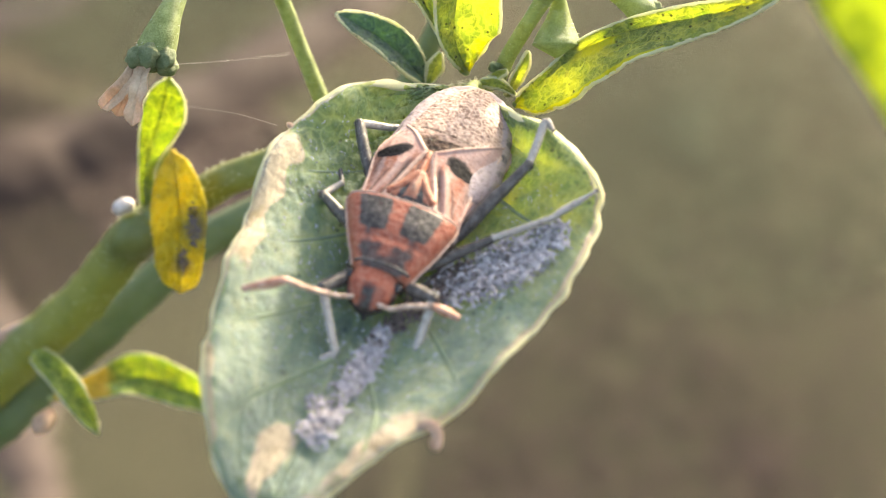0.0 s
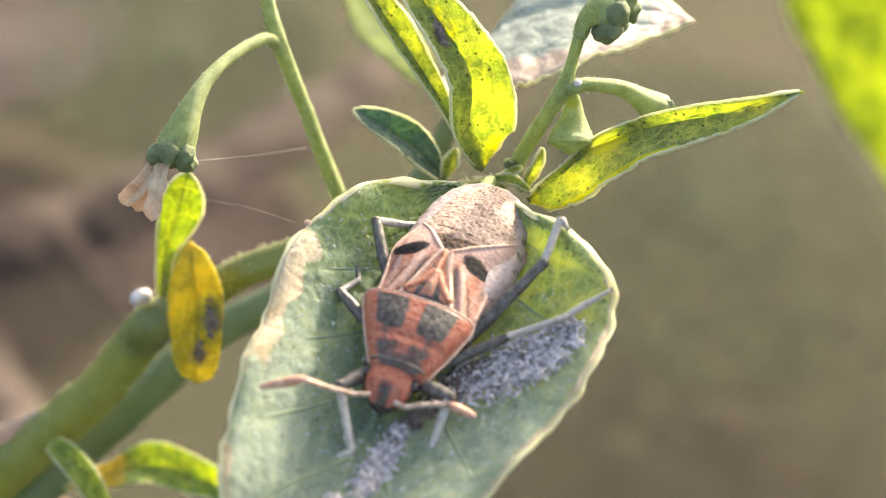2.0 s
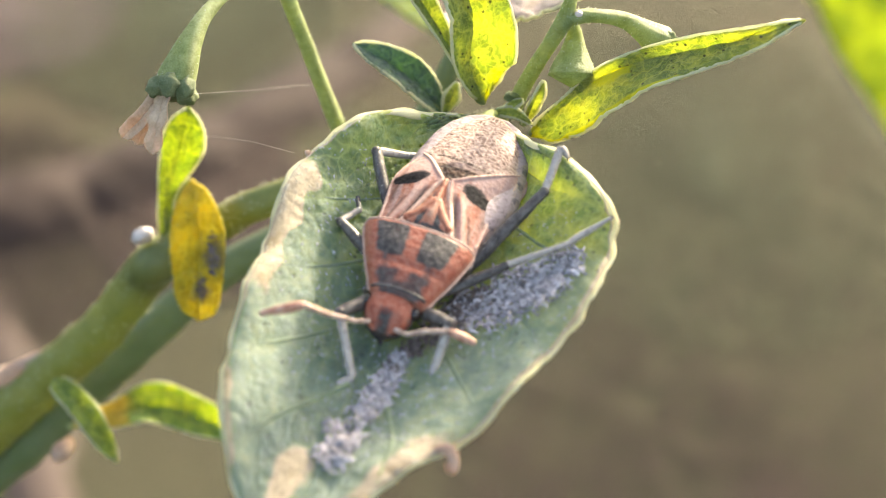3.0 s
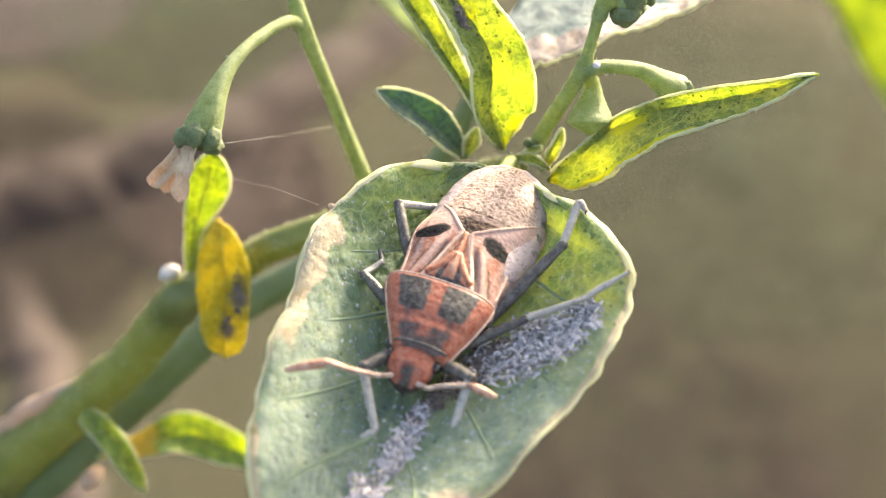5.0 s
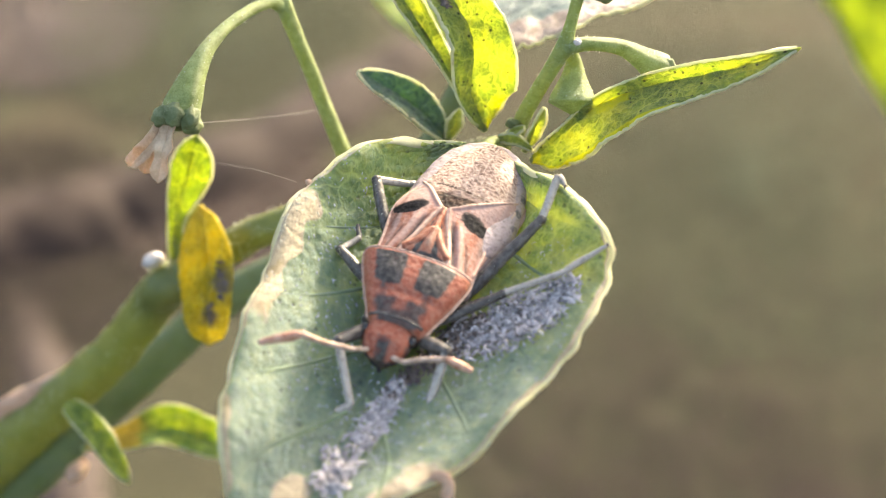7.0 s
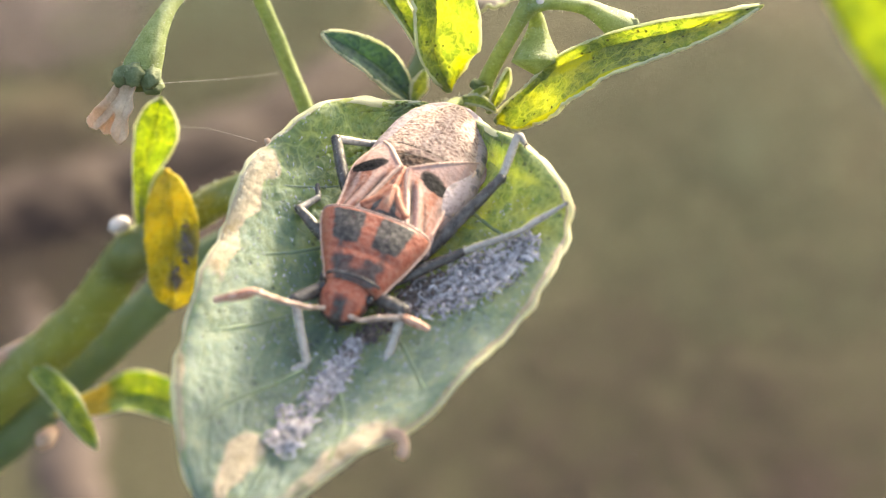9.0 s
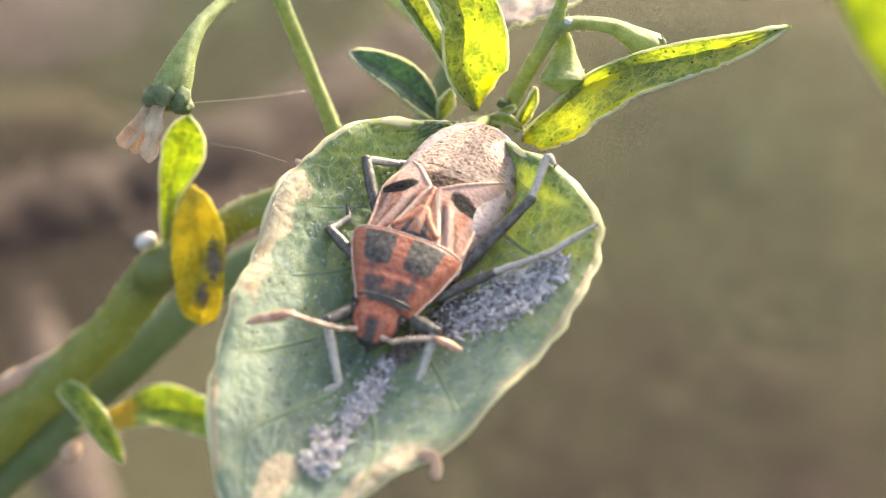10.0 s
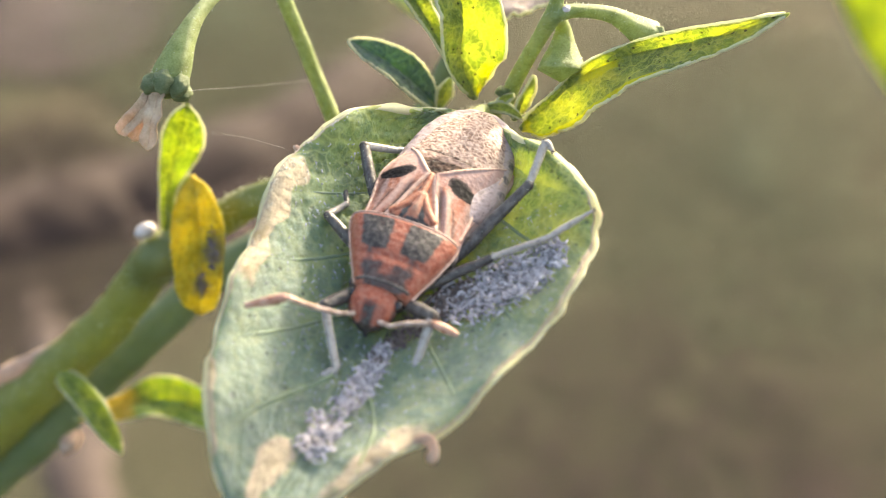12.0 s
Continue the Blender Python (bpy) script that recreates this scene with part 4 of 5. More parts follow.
# flower stalks
J_LINE = [(-1.2, 1.2, -8.8, 0.34), (-1.95, 1.9, -8.0, 0.33), (-2.44, 3.08, -7.0, 0.31), (-3.39, 5.5, -6.0, 0.29), (-4.09, 7.31, -5.0, 0.28), (-4.66, 8.77, -4.2, 0.30), (-5.07, 10.31, -4.0, 0.27), (-5.57, 12.39, -4.0, 0.24), (-7.0, 18.0, -5.0, 0.2)]
stalk("flower_stalk", J_LINE, STALK, label="slender green flower stalk", n=60, hair=420, seed=1)


def flower_head(line, lobes, size, axis, label, seed):
    """A drooping stalk that swells into a calyx with round lobes."""
    ob = part("pedicel", tube(line, 36, 16, 0.10, 5, 0.03, seed), STALK, plant, label, ON_SHOOT)
    tagged(part("hair", fuzz(line, 36, 120, 0.10, seed + 3), HAIR, ob), kind="stuff")
    end, way = Vector(line[-1][:3]), Vector(axis).normalized()
    a = way.orthogonal().normalized()
    b = way.cross(a)
    for k in range(lobes):
        t = 2 * math.pi * k / lobes + seed
        c = end + (math.cos(t) * a + math.sin(t) * b) * size * 0.78 + way * size * (0.15 + 0.25 * ((k * 7 + seed) % 3) / 2)
        part("sepal", blob(c, (size * 0.54, size * 0.62, size * 0.50), 0.32, k + seed, (20 * k, 31 * k, 0), 3), CALYX, ob)
    return ob


head = flower_head([(-4.7, 8.71, -4.2, 0.26), (-5.22, 8.75, -3.4, 0.22), (-6.28, 7.88, -2.2, 0.22), (-7.02, 6.94, -1.4, 0.27), (-7.45, 6.0, -1.0, 0.40), (-7.75, 5.2, -0.9, 0.58), (-7.98, 4.65, -0.9, 0.68), (-8.04, 4.45, -0.9, 0.62)], 6, 0.70, (-0.25, -1, 0.1), "drooping green flower stalk with lobed calyx", 3)
for k, (sp, face) in enumerate((([(-8.55, 4.2, -0.9), (-8.9, 3.6, -0.95), (-9.33, 3.13, -1.2), (-9.98, 2.62, -1.8)], (0.3, 0.2, 0.93)), ([(-8.35, 4.2, -0.8), (-8.45, 3.5, -0.7), (-8.62, 2.92, -0.8), (-8.83, 1.98, -1.2)], (-0.4, 0.1, 0.9)), ([(-8.5, 4.2, -1.2), (-8.8, 3.4, -1.4), (-9.14, 2.95, -1.5), (-9.48, 2.36, -1.8)], (0.3, 0, 0.9)))):
    me, _ = blade_on(sp, [(0, 0.28, 0.28), (0.5, 0.34, 0.34), (0.85, 0.38, 0.36), (1, 0.2, 0.28)], face, fold=30 - 20 * k, wave=0.25, relief=0.12, veins=3, seed=k * 2 + 1, thick=0.1, ns=22, nq=18)
    part("petal", me, PETAL, head, "crumpled beige withered petal")

E_LINE = [(4.0, 3.9, -3.4, 0.30), (4.4, 4.8, -2.4, 0.28), (5.2, 6.1, -0.4, 0.28), (5.5, 6.6, 0.2, 0.31), (5.72, 7.4, 0.6, 0.21), (6.0, 8.5, 1.0, 0.21)]
stalk("flower_stalk", E_LINE, STALK, label="green forked flower stalk", n=36, hair=260, seed=5)
flower_head([(5.95, 8.3, 1.0, 0.26), (6.15, 8.8, 1.15, 0.32), (6.55, 9.1, 1.25, 0.55), (7.0, 9.0, 1.3, 0.85)], 6, 0.78, (0.75, -0.55, 0.1), "lobed green calyx on a flower stalk", 5)
flower_head([(5.55, 6.6, 0.3, 0.30), (6.4, 6.75, 0.3, 0.24), (7.5, 6.65, 0.0, 0.28), (8.3, 6.3, -0.4, 0.42), (8.9, 5.95, -0.7, 0.62)], 5, 0.5, (0.6, -0.7, -0.2), "arched green flower stalk with small calyx", 7)
flower_head([(5.75, 6.6, -0.1, 0.2), (5.92, 6.2, -0.7, 0.28), (5.92, 5.7, -0.9, 0.46), (5.90, 5.2, -1.0, 0.72), (5.88, 4.82, -1.0, 0.88)], 0, 0.56, (0, -1, 0), "hanging green bud on a short stalk", 9)
part("scale", blob((5.95, 6.75, 0.5), (0.17, 0.14, 0.14), 0.2, 1, level=2), EGG, plant, "pale scar at the fork", ON_SHOOT)


# a taller neighbour, out of focus
g1 = from_world(0.14, 0.17, -0.02)
other = thing("tall_weed", Matrix.Translation((0.14, 0.17, -0.02)), "tall weed with a yellow-green leaf lit from behind", "plant")
ON_OTHER = Matrix.Translation((-0.14, -0.17, 0.02)) @ LEAN
part("stem", tube([(*g1, 3.0), (*from_world(0.135, 0.16, 0.25), 2.6), (*from_world(0.11, 0.145, 0.46), 2.2), (72, 58, -106, 1.8), (62, 74, -104, 1.0)], 40, 12), STEM_DARK, other, m=ON_OTHER)
me, _ = blade_on([(71, 60, -106), (56, 58, -102), (47.5, 38, -100), (48.5, 20, -100), (51.5, 1, -100)], [(0, 0.6, 0.6), (0.22, 1.0, 1.0), (0.4, 12.3, 12.0), (0.58, 13.3, 12.6), (0.75, 9.7, 9.0), (0.88, 3.6, 3.4), (1, 0.1, 0.1)], (0.0, 0.2, 1), cup=0.12, relief=0.3, ns=40, nq=24, thick=0.3, seed=13)
part("leaf", me, LEAF_FAR, other, "large yellow-green leaf", ON_OTHER)

# spider silk
for r, pts in (0.0030, [(-7.4, 4.05, -0.6), (-5.5, 4.55, -4.0), (-3.75, 5.1, -7.2)]), (0.0016, [(-7.9, 3.1, -7.4), (-5.6, 2.55, -2.5), (-3.6, 1.85, 2.2)]):
    bm = tube([(*p, r) for p in pts], 20, 5)
    tagged(part("silk_thread", bm, SILK, None, m=LEAN), "thin white spider silk thread stretched from the flower calyx", "silk thread", "spider silk")


# ---- mould crumbs on the large leaf ----
DUST = crumb_material("pale_dust", (0.42, 0.40, 0.33), (0.84, 0.81, 0.70))

def crumbs(name, spots, label, seed, mat=MOULD, over=on_blade, high=0.30, more=2.1, m=BLADE):
    """Crumbs of grey mould: small bent rods strewn over a stretch of the leaf; spots: x, y, spread, count."""
    rnd = random.Random(seed)
    verts, faces = [], []
    for x, y, spread, count in spots:
        for _ in range(int(count * more)):
            a, d = rnd.uniform(0, 6.283), spread * rnd.random() ** 0.6 * rnd.uniform(0.7, 1.15)
            small = rnd.uniform(0.22, 0.55) if mat is DUST else rnd.uniform(0.6, 1.1)
            p = over(x + d * math.cos(a), y + d * math.sin(a))
            p.z += rnd.uniform(0.05, high)
            way = Vector((rnd.uniform(-1, 1), rnd.uniform(-1, 1), rnd.uniform(-0.3, 0.7))).normalized()
            bend = way.orthogonal().normalized() * rnd.uniform(0, 0.13)
            l, r = small * rnd.uniform(0.08, 0.21), small * rnd.uniform(0.026, 0.048)
            b1 = way.orthogonal().normalized()
            b2 = way.cross(b1)
            at0 = len(verts)
            for f, k in ((-1, 0.45), (-0.6, 1.0), (0.2, 0.9), (0.75, 0.8), (1, 0.35)):
                c = p + way * l * f + bend * (1 - f * f)
                for j in range(5):
                    t = j * 1.2566
                    verts.append(tuple((c + (math.cos(t) * b1 + math.sin(t) * b2) * r * k) * MM))
            for i in range(4):
                for j in range(5):
                    a0, a1 = at0 + i * 5 + j, at0 + i * 5 + (j + 1) % 5
                    faces.append((a0, a1, a1 + 5, a0 + 5))
            faces.append(tuple(at0 + j for j in range(4, -1, -1)))
            faces.append(tuple(at0 + 20 + j for j in range(5)))
    me = bpy.data.meshes.new(name)
    me.from_pydata(verts, [], faces)
    return tagged(part(name, me, mat, None, m=m), label, "mould", "mould on the leaf", "stuff")


crumbs("mould_patch", [(2.0, -4.6, 0.8, 70), (2.7, -4.6, 1.0, 130), (3.4, -4.35, 1.1, 190), (4.1, -4.0, 1.1, 190), (4.75, -3.5, 0.95, 150), (5.1, -2.95, 0.5, 40), (1.4, -5.1, 0.5, 40), (3.4, -3.4, 0.8, 50)], "lilac-grey crumbly mould on the blue-green leaf", 31)
crumbs("mould_patch", [(-0.1, -6.2, 0.35, 40), (-0.4, -6.8, 0.45, 80), (-0.75, -7.4, 0.5, 110), (-1.15, -8.05, 0.42, 55), (-1.7, -8.9, 0.62, 90), (-2.0, -9.5, 0.58, 75), (-2.2, -8.4, 0.15, 6)], "lilac-grey crumbly mould in a streak down the leaf", 32)
crumbs("debris_patch", [(0.9, -5.3, 0.5, 70), (0.3, -5.8, 0.4, 50), (1.5, -4.7, 0.55, 90), (1.9, -4.2, 0.5, 80), (2.4, -3.9, 0.4, 40), (-0.3, -6.5, 0.35, 18), (2.6, -4.4, 0.8, 30), (3.8, -4.0, 0.9, 30)], "brown-grey crumbs beside the bug on the leaf", 34, CRUST)
crumbs("dust_specks", [(3.5, -5.0, 1.9, 260), (-1.2, -8.2, 2.0, 240), (-2.6, -4.0, 1.9, 200), (4.6, -1.6, 1.4, 160), (-1.5, 1.2, 1.6, 200), (0.0, -9.6, 1.6, 150), (1.5, -7.0, 1.9, 200), (-3.0, -1.0, 1.4, 190), (-2.0, -6.0, 1.8, 160)], "pale dust specks strewn over the leaf", 36, DUST, on_blade, 0.10, 1.5)


def over_yellow(s, b):
    return Vector(on_yellow(min(0.97, max(0.03, s)), min(0.97, max(0.03, b))))


crumbs("mould_patch", [(0.52, 0.26, 0.13, 60), (0.60, 0.22, 0.10, 30), (0.77, 0.46, 0.11, 34)], "grey-brown crusty mould on the yellow leaf", 35, CRUST, over_yellow, 0.12, 1.0, LEAN)


def over_upright(s, b):
    return Vector(on_upright(min(0.97, max(0.03, s)), min(0.97, max(0.03, b))))


crumbs("mould_patch", [(0.62, 0.30, 0.06, 70), (0.67, 0.38, 0.05, 45)], "grey crusty mould on the upright young leaf", 38, CRUST, over_upright, 0.14, 1.0, LEAN)


def over_node(x, y):
    return Vector((-10.1 + x, -1.9 + y, -12.0 + math.sqrt(max(0.05, 1.62 - x * x - y * y))))


crumbs("wax_crust", [(0.25, 0.25, 0.55, 120), (-0.3, 0.35, 0.4, 60), (0.6, -0.15, 0.35, 40)], "whitish waxy crust on the stem node", 37, DUST, over_node, 0.07, 1.0, LEAN)


# ---- the bug ----
BUG = BLADE @ pose(0.00092, -0.00162, 0.0, 0, -1, 158.6)
bug = thing("seed_bug", BUG, "red and black seed bug feeding on the cupped leaf", "bug")

HALF = [(-5.45, 0.25), (-5.25, 0.72), (-4.7, 1.20), (-4.0, 1.50), (-3.0, 1.70), (-2.0, 1.82), (-1.0, 1.80), (0.0, 1.74), (0.8, 1.70)]
CREST = [(-5.45, 0.95), (-5.0, 1.15), (-4.0, 1.42), (-2.5, 1.66), (-1.2, 1.76), (0.0, 1.80), (0.8, 1.84)]


def half_at(y):
    return float(profile(HALF, y, 0.05))


def dome(x, y):
    a = half_at(y)
    return float(profile(CREST, y, 0.1)) - 0.62 * min(1.2, abs(x) / a) ** 2.4


def loft(rings, nth, marks=None):
    """A closed body along y. rings: y, middle x, half width, height of the widest line, top, bottom."""
    verts, faces, vals = [], [], []
    for y, xc, a, ze, zt, zb in rings:
        for k in range(nth):
            t = 2 * math.pi * k / nth
            c, s = math.cos(t), math.sin(t)
            x = xc + a * math.copysign(abs(c) ** 0.8, c)
            z = ze + ((zt - ze) if s > 0 else (ze - zb)) * math.copysign(abs(s) ** 0.9, s)
            verts.append((x * MM, y * MM, z * MM))
            vals.append(marks(x - xc, y, s, a) if marks else {})
    n = len(rings)
    for i in range(n - 1):
        for k in range(nth):
            a, b = i * nth + k, i * nth + (k + 1) % nth
            faces.append((a, b, b + nth, a + nth))
    faces.append(tuple(range(nth - 1, -1, -1)))
    faces.append(tuple(range((n - 1) * nth, n * nth)))
    me = bpy.data.meshes.new("body")
    me.from_pydata(verts, [], faces)
    if marks:
        for key in vals[0]:
            me.attributes.new(key, "FLOAT", "POINT").data.foreach_set("value", np.array([v[key] for v in vals], np.float32))
    return me


# abdomen with its barred rim
def side_marks(x, y, s, a):
    bars = 0.5 + 0.5 * math.sin(y * 9.0)
    return {"mark": 0.55 * bars * step(abs(x) / max(a, 0.1), 0.78, 0.92), "edge": 0.0}


ys = np.linspace(-5.45, 1.2, 60)
part("abdomen", loft([(y, -0.23 * step(-y, -0.2, 1.8), half_at(y) + 0.04 + 0.15 * step(-y, -0.2, 1.5), 0.98 + 0.03 * y, max(1.05 + 0.03 * y, dome(0, y) - 0.22), 0.42 + 0.1 * abs(y + 2) / 3) for y in ys], 40, side_marks), BUG_SIDE, bug, "grey-brown abdomen with barred rim")


def lean_at(y):
    """How far the closed wings lie out of the middle line: the fold to one side, their tips to the other."""
    return 0.10 * math.exp(-((y + 1.1) / 0.8) ** 2) - 0.27 * step(-y, 1.3, 2.7)


def plate(x_in, x_out, y0, y1, side, lift, marks, thick=0.07, ns=60, nq=30, relief=None):
    """A wing plate over the back between two courses x(y), on one side."""
    def place(s, b):
        y = y0 + (y1 - y0) * s
        xi, xo = x_in(y), x_out(y)
        x = xi + (max(xo, xi + 0.01) - xi) * b
        rim = 0.05 * (math.exp(-((b - 0.02) / 0.05) ** 2) + 0.6 * math.exp(-((b - 0.97) / 0.05) ** 2))
        return (side * x + lean_at(y), y, dome(x, y) + lift + rim + (relief(x, y) if relief else 0.0))

    def values(s, b):
        y = y0 + (y1 - y0) * s
        xi, xo = x_in(y), max(x_out(y), x_in(y) + 0.01)
        return marks(xi + (xo - xi) * b, y, b, s)

    return shell(place, ns, nq, thick, values)


def suture(y, side=1):
    if y > -1.4:
        return 0.10 + 0.72 * (y + 1.4) / 2.2
    return 0.10 + 1.58 * ((-1.4 - y) / (1.35 if side > 0 else 1.72)) ** 0.95


def wing_marks(x, y, b, s):
    """Black spot, grey valleys and pale ridges that fan out from the shoulder."""
    u = (x - 1.12) * 0.93 + (y + 1.22) * 0.36
    v = -(x - 1.12) * 0.36 + (y + 1.22) * 0.93 + 0.25 * u * u
    spot = math.exp(-((u / 0.57) ** 2 + (v / 0.28) ** 2) ** 1.5) * 1.7
    d = x - suture(y)
    back = step(-y, -0.5, 1.0)
    ahead = step(y, -1.15, -0.6)
    grey = 0.95 * math.exp(-((d - 0.17) / (0.07 + 0.06 * back)) ** 2) * ahead
    grey = max(grey, 0.7 * math.exp(-((d - 0.62) / 0.06) ** 2) * ahead * (1 - step(-y, 0.2, 0.7)))
    grey = max(grey, 0.6 * math.exp(-((b - 0.80) / 0.07) ** 2) * step(-y, -0.3, 0.5))
    grey = max(grey, 0.55 * math.exp(-(v / 0.5) ** 2) * step(u, 0.2, 0.6))
    ridge = math.exp(-((d - 0.40 - 0.06 * back) / 0.07) ** 2) * ahead
    edge = math.exp(-(b / 0.05) ** 2) + 0.7 * math.exp(-((b - 1) / 0.08) ** 2)
    rear = 0.9 * step(-y + 0.2 * noise.noise(Vector((x * 3, y * 3, 2.0))), 0.9, 1.7)
    return {"mark": min(1.7, spot), "grey": grey * (1 - 0.7 * step(-y, 1.4, 1.9)), "edge": min(1.0, max(edge, rear, 0.8 * ridge)) * (1 - min(1, spot)) * (1 - grey)}


def wing_relief(x, y):
    d = x - suture(y)
    ahead = step(y, -1.15, -0.6)
    return (-0.06 * math.exp(-((d - 0.20) / 0.11) ** 2) + 0.05 * math.exp(-((d - 0.42) / 0.10) ** 2)) * ahead + 0.02 * noise.noise(Vector((x * 2.5, y * 1.2, 6.0)))


for side in (1, -1):
    part("forewing", plate(lambda y: suture(y, side), lambda y: half_at(y) - 0.02 + (0.26 * step(-y, -0.2, 1.4) if side < 0 else 0.0), 0.85, -2.74 - (0.44 if side < 0 else 0.0), side, 0.05, wing_marks, nq=44, relief=wing_relief), BUG_WING, bug, "orange-red leathery forewing with black spot")


def clavus_marks(x, y, b, s):
    return {"mark": 0.62 * math.exp(-((b - 0.45) / 0.15) ** 2) * step(s, 0.1, 0.3), "edge": min(1.0, math.exp(-(b / 0.14) ** 2) + math.exp(-((b - 1) / 0.14) ** 2))}


def shield_edge(y):
    return max(0.03, 0.80 * (y + 0.35) / 1.15) if y > -0.35 else 0.03


for side in (1, -1):
    part("clavus", plate(shield_edge, lambda y: suture(y) - 0.03, 0.82, -1.36, side, 0.03, clavus_marks, ns=40, nq=16), BUG_CLAVUS, bug, "orange and grey wing strip beside the shield")


def shield_marks(s, b):
    q = 2 * b - 1
    return {"mark": max(0.95 * (1 - step(s, 0.10, 0.34)), 0.9 * math.exp(-((abs(q) - 0.50) / 0.20) ** 2) * (1 - step(s, 0.5, 0.75))), "edge": 0.7 * math.exp(-(q / 0.16) ** 2) * step(s, 0.3, 0.5) + 0.5 * step(abs(q), 0.84, 0.96)}


def shield_place(s, b):
    y = 0.92 - 1.30 * s
    x = (2 * b - 1) * (0.82 * (1 - s) + 0.02)
    return (x, y, dome(x, y) + 0.10 + 0.13 * math.exp(-(x / 0.16) ** 2) * step(s, 0.2, 0.6) - 0.10 * (1 - step(s, 0.0, 0.35)))


part("scutellum", shell(shield_place, 30, 30, 0.1, shield_marks), BUG_CLAVUS, bug, "triangular orange shield with dark base")


def tail_place(s, b):
    q = 2 * b - 1
    y = -1.30 - 4.18 * s
    x = q * (min(half_at(y) * 0.93, 0.05 + 1.30 * ((-1.25 - y) / 0.9)) if y > -2.4 else half_at(y) * 0.93)
    w = 0.020 * (1 - 2 * abs(noise.noise(Vector((x * 6.5, y * 6.5, 0.0))))) + 0.018 * (0.5 - abs(noise.noise(Vector((x * 9, y * 9, 3.0)))))
    return (x + lean_at(y), y, dome(x * 0.96, y) - 0.005 + w - 0.16 * max(0, (s - 0.9) / 0.1) ** 2)


def tail_marks(s, b):
    q = 2 * b - 1
    x1, y1 = q * half_at(-1.30 - 4.18 * s) * 0.93, -1.30 - 4.18 * s
    n1 = noise.noise(Vector((x1 * 6.5, y1 * 6.5, 0.0)))
    return {"mark": max(0.95 * (1 - step(s, 0.17, 0.22)), 0.85 * math.exp(-((s - 0.27 - 0.05 * q) / 0.014) ** 2)) + 0.2 * abs(n1), "edge": min(1.0, 1.0 * math.exp(-(n1 / 0.13) ** 2) * step(s, 0.2, 0.3) + 0.6 * step(abs(q), 0.86, 0.97))}


part("wing_membrane", shell(tail_place, 110, 90, 0.06, tail_marks), BUG_TAIL, bug, "wrinkled tan-brown wing membrane")


def back_line(points, r, n=40):
    """A raised pale vein laid over the wings; points: x, y, extra height."""
    return tube([(x + lean_at(y), y, dome(x, y) + 0.07 + e, r) for x, y, e in points], n, 8, 0.25)


for side in (1, -1):
    part("wing_vein", back_line([(side * (suture(y) + 0.02), y, -0.035) for y in np.linspace(0.72, -1.38, 9)], 0.095), BUG_VEIN, bug)
    part("wing_vein", back_line([(side * suture(y, side), y, -0.015) for y in np.linspace(-1.42, -2.70 if side > 0 else -3.10, 8)], 0.07), BUG_VEIN, bug)
    part("wing_vein", back_line([(side * (half_at(y) - 0.10), y, -0.03) for y in np.linspace(0.6, -2.6, 12)], 0.075), BUG_VEIN, bug)
    # thin dark tubes laid in for the shadow of the suture gaps
    part("suture_shade", back_line([(side * (suture(y) + 0.13), y, -0.05) for y in np.linspace(0.72, -1.30, 9)], 0.035), BUG_EYE, bug, "dark line standing for the shade in the wing suture")
    part("suture_shade", back_line([(side * (suture(y) - 0.11), y, -0.05) for y in np.linspace(0.66, -0.9, 9)], 0.03), BUG_EYE, bug, "dark line standing for the shade in the wing suture")
    part("shield_ridge", back_line([(side * 0.74, 0.58, -0.01), (side * 0.36, 0.18, 0.02), (side * 0.05, -0.42, 0.03)], 0.15, 16), BUG_CLAVUS, bug, "orange ridge along the shield")
part("shield_ridge", back_line([(0.0, 0.25, -0.02), (0.0, 0.0, 0.04), (0.0, -0.45, 0.03), (0.0, -1.4, -0.03)], 0.12, 20), BUG_CLAVUS, bug, "pale orange middle ridge")


# fore body
def chest_marks(x, y, s, a):
    if s <= 0.05:
        return {"mark": 0.8, "grey": 0.0, "edge": 0.0}
    k = abs(x)
    f = k / max(a, 0.1)
    slab = 0.95 * step(f, 0.09, 0.16) * (1 - step(f, 0.68, 0.79)) * step(y, 0.86, 0.96) * (1 - step(y + 0.35 * abs(f - 0.4), 2.05, 2.25))
    wob = 0.14 * noise.noise(Vector((x * 3, y * 3, 1.0)))
    link = 0.55 * math.exp(-((f - 0.52) / 0.12) ** 2) * step(y, 1.9, 2.2) * (1 - step(y, 2.5, 2.7))
    front = step(y + wob, 2.42, 2.62) * (1 - step(f + wob, 0.62, 0.80)) * (1 - 0.75 * (1 - step(f + wob, 0.08, 0.22)) * (1 - step(y, 2.8, 3.0)))
    rag = 0.5 + 0.5 * noise.noise(Vector((x * 6, y * 6, 8.0)))
    return {"mark": min(1.0, max(slab, link, front * (0.22 + 0.5 * rag))), "grey": min(0.85, 0.85 * front + 0.5 * link + 0.3 * slab),
            "edge": 0.85 * (1 - step(y, 0.74, 0.86)) + 0.55 * step(k / max(a, 0.1), 0.93, 0.99)}


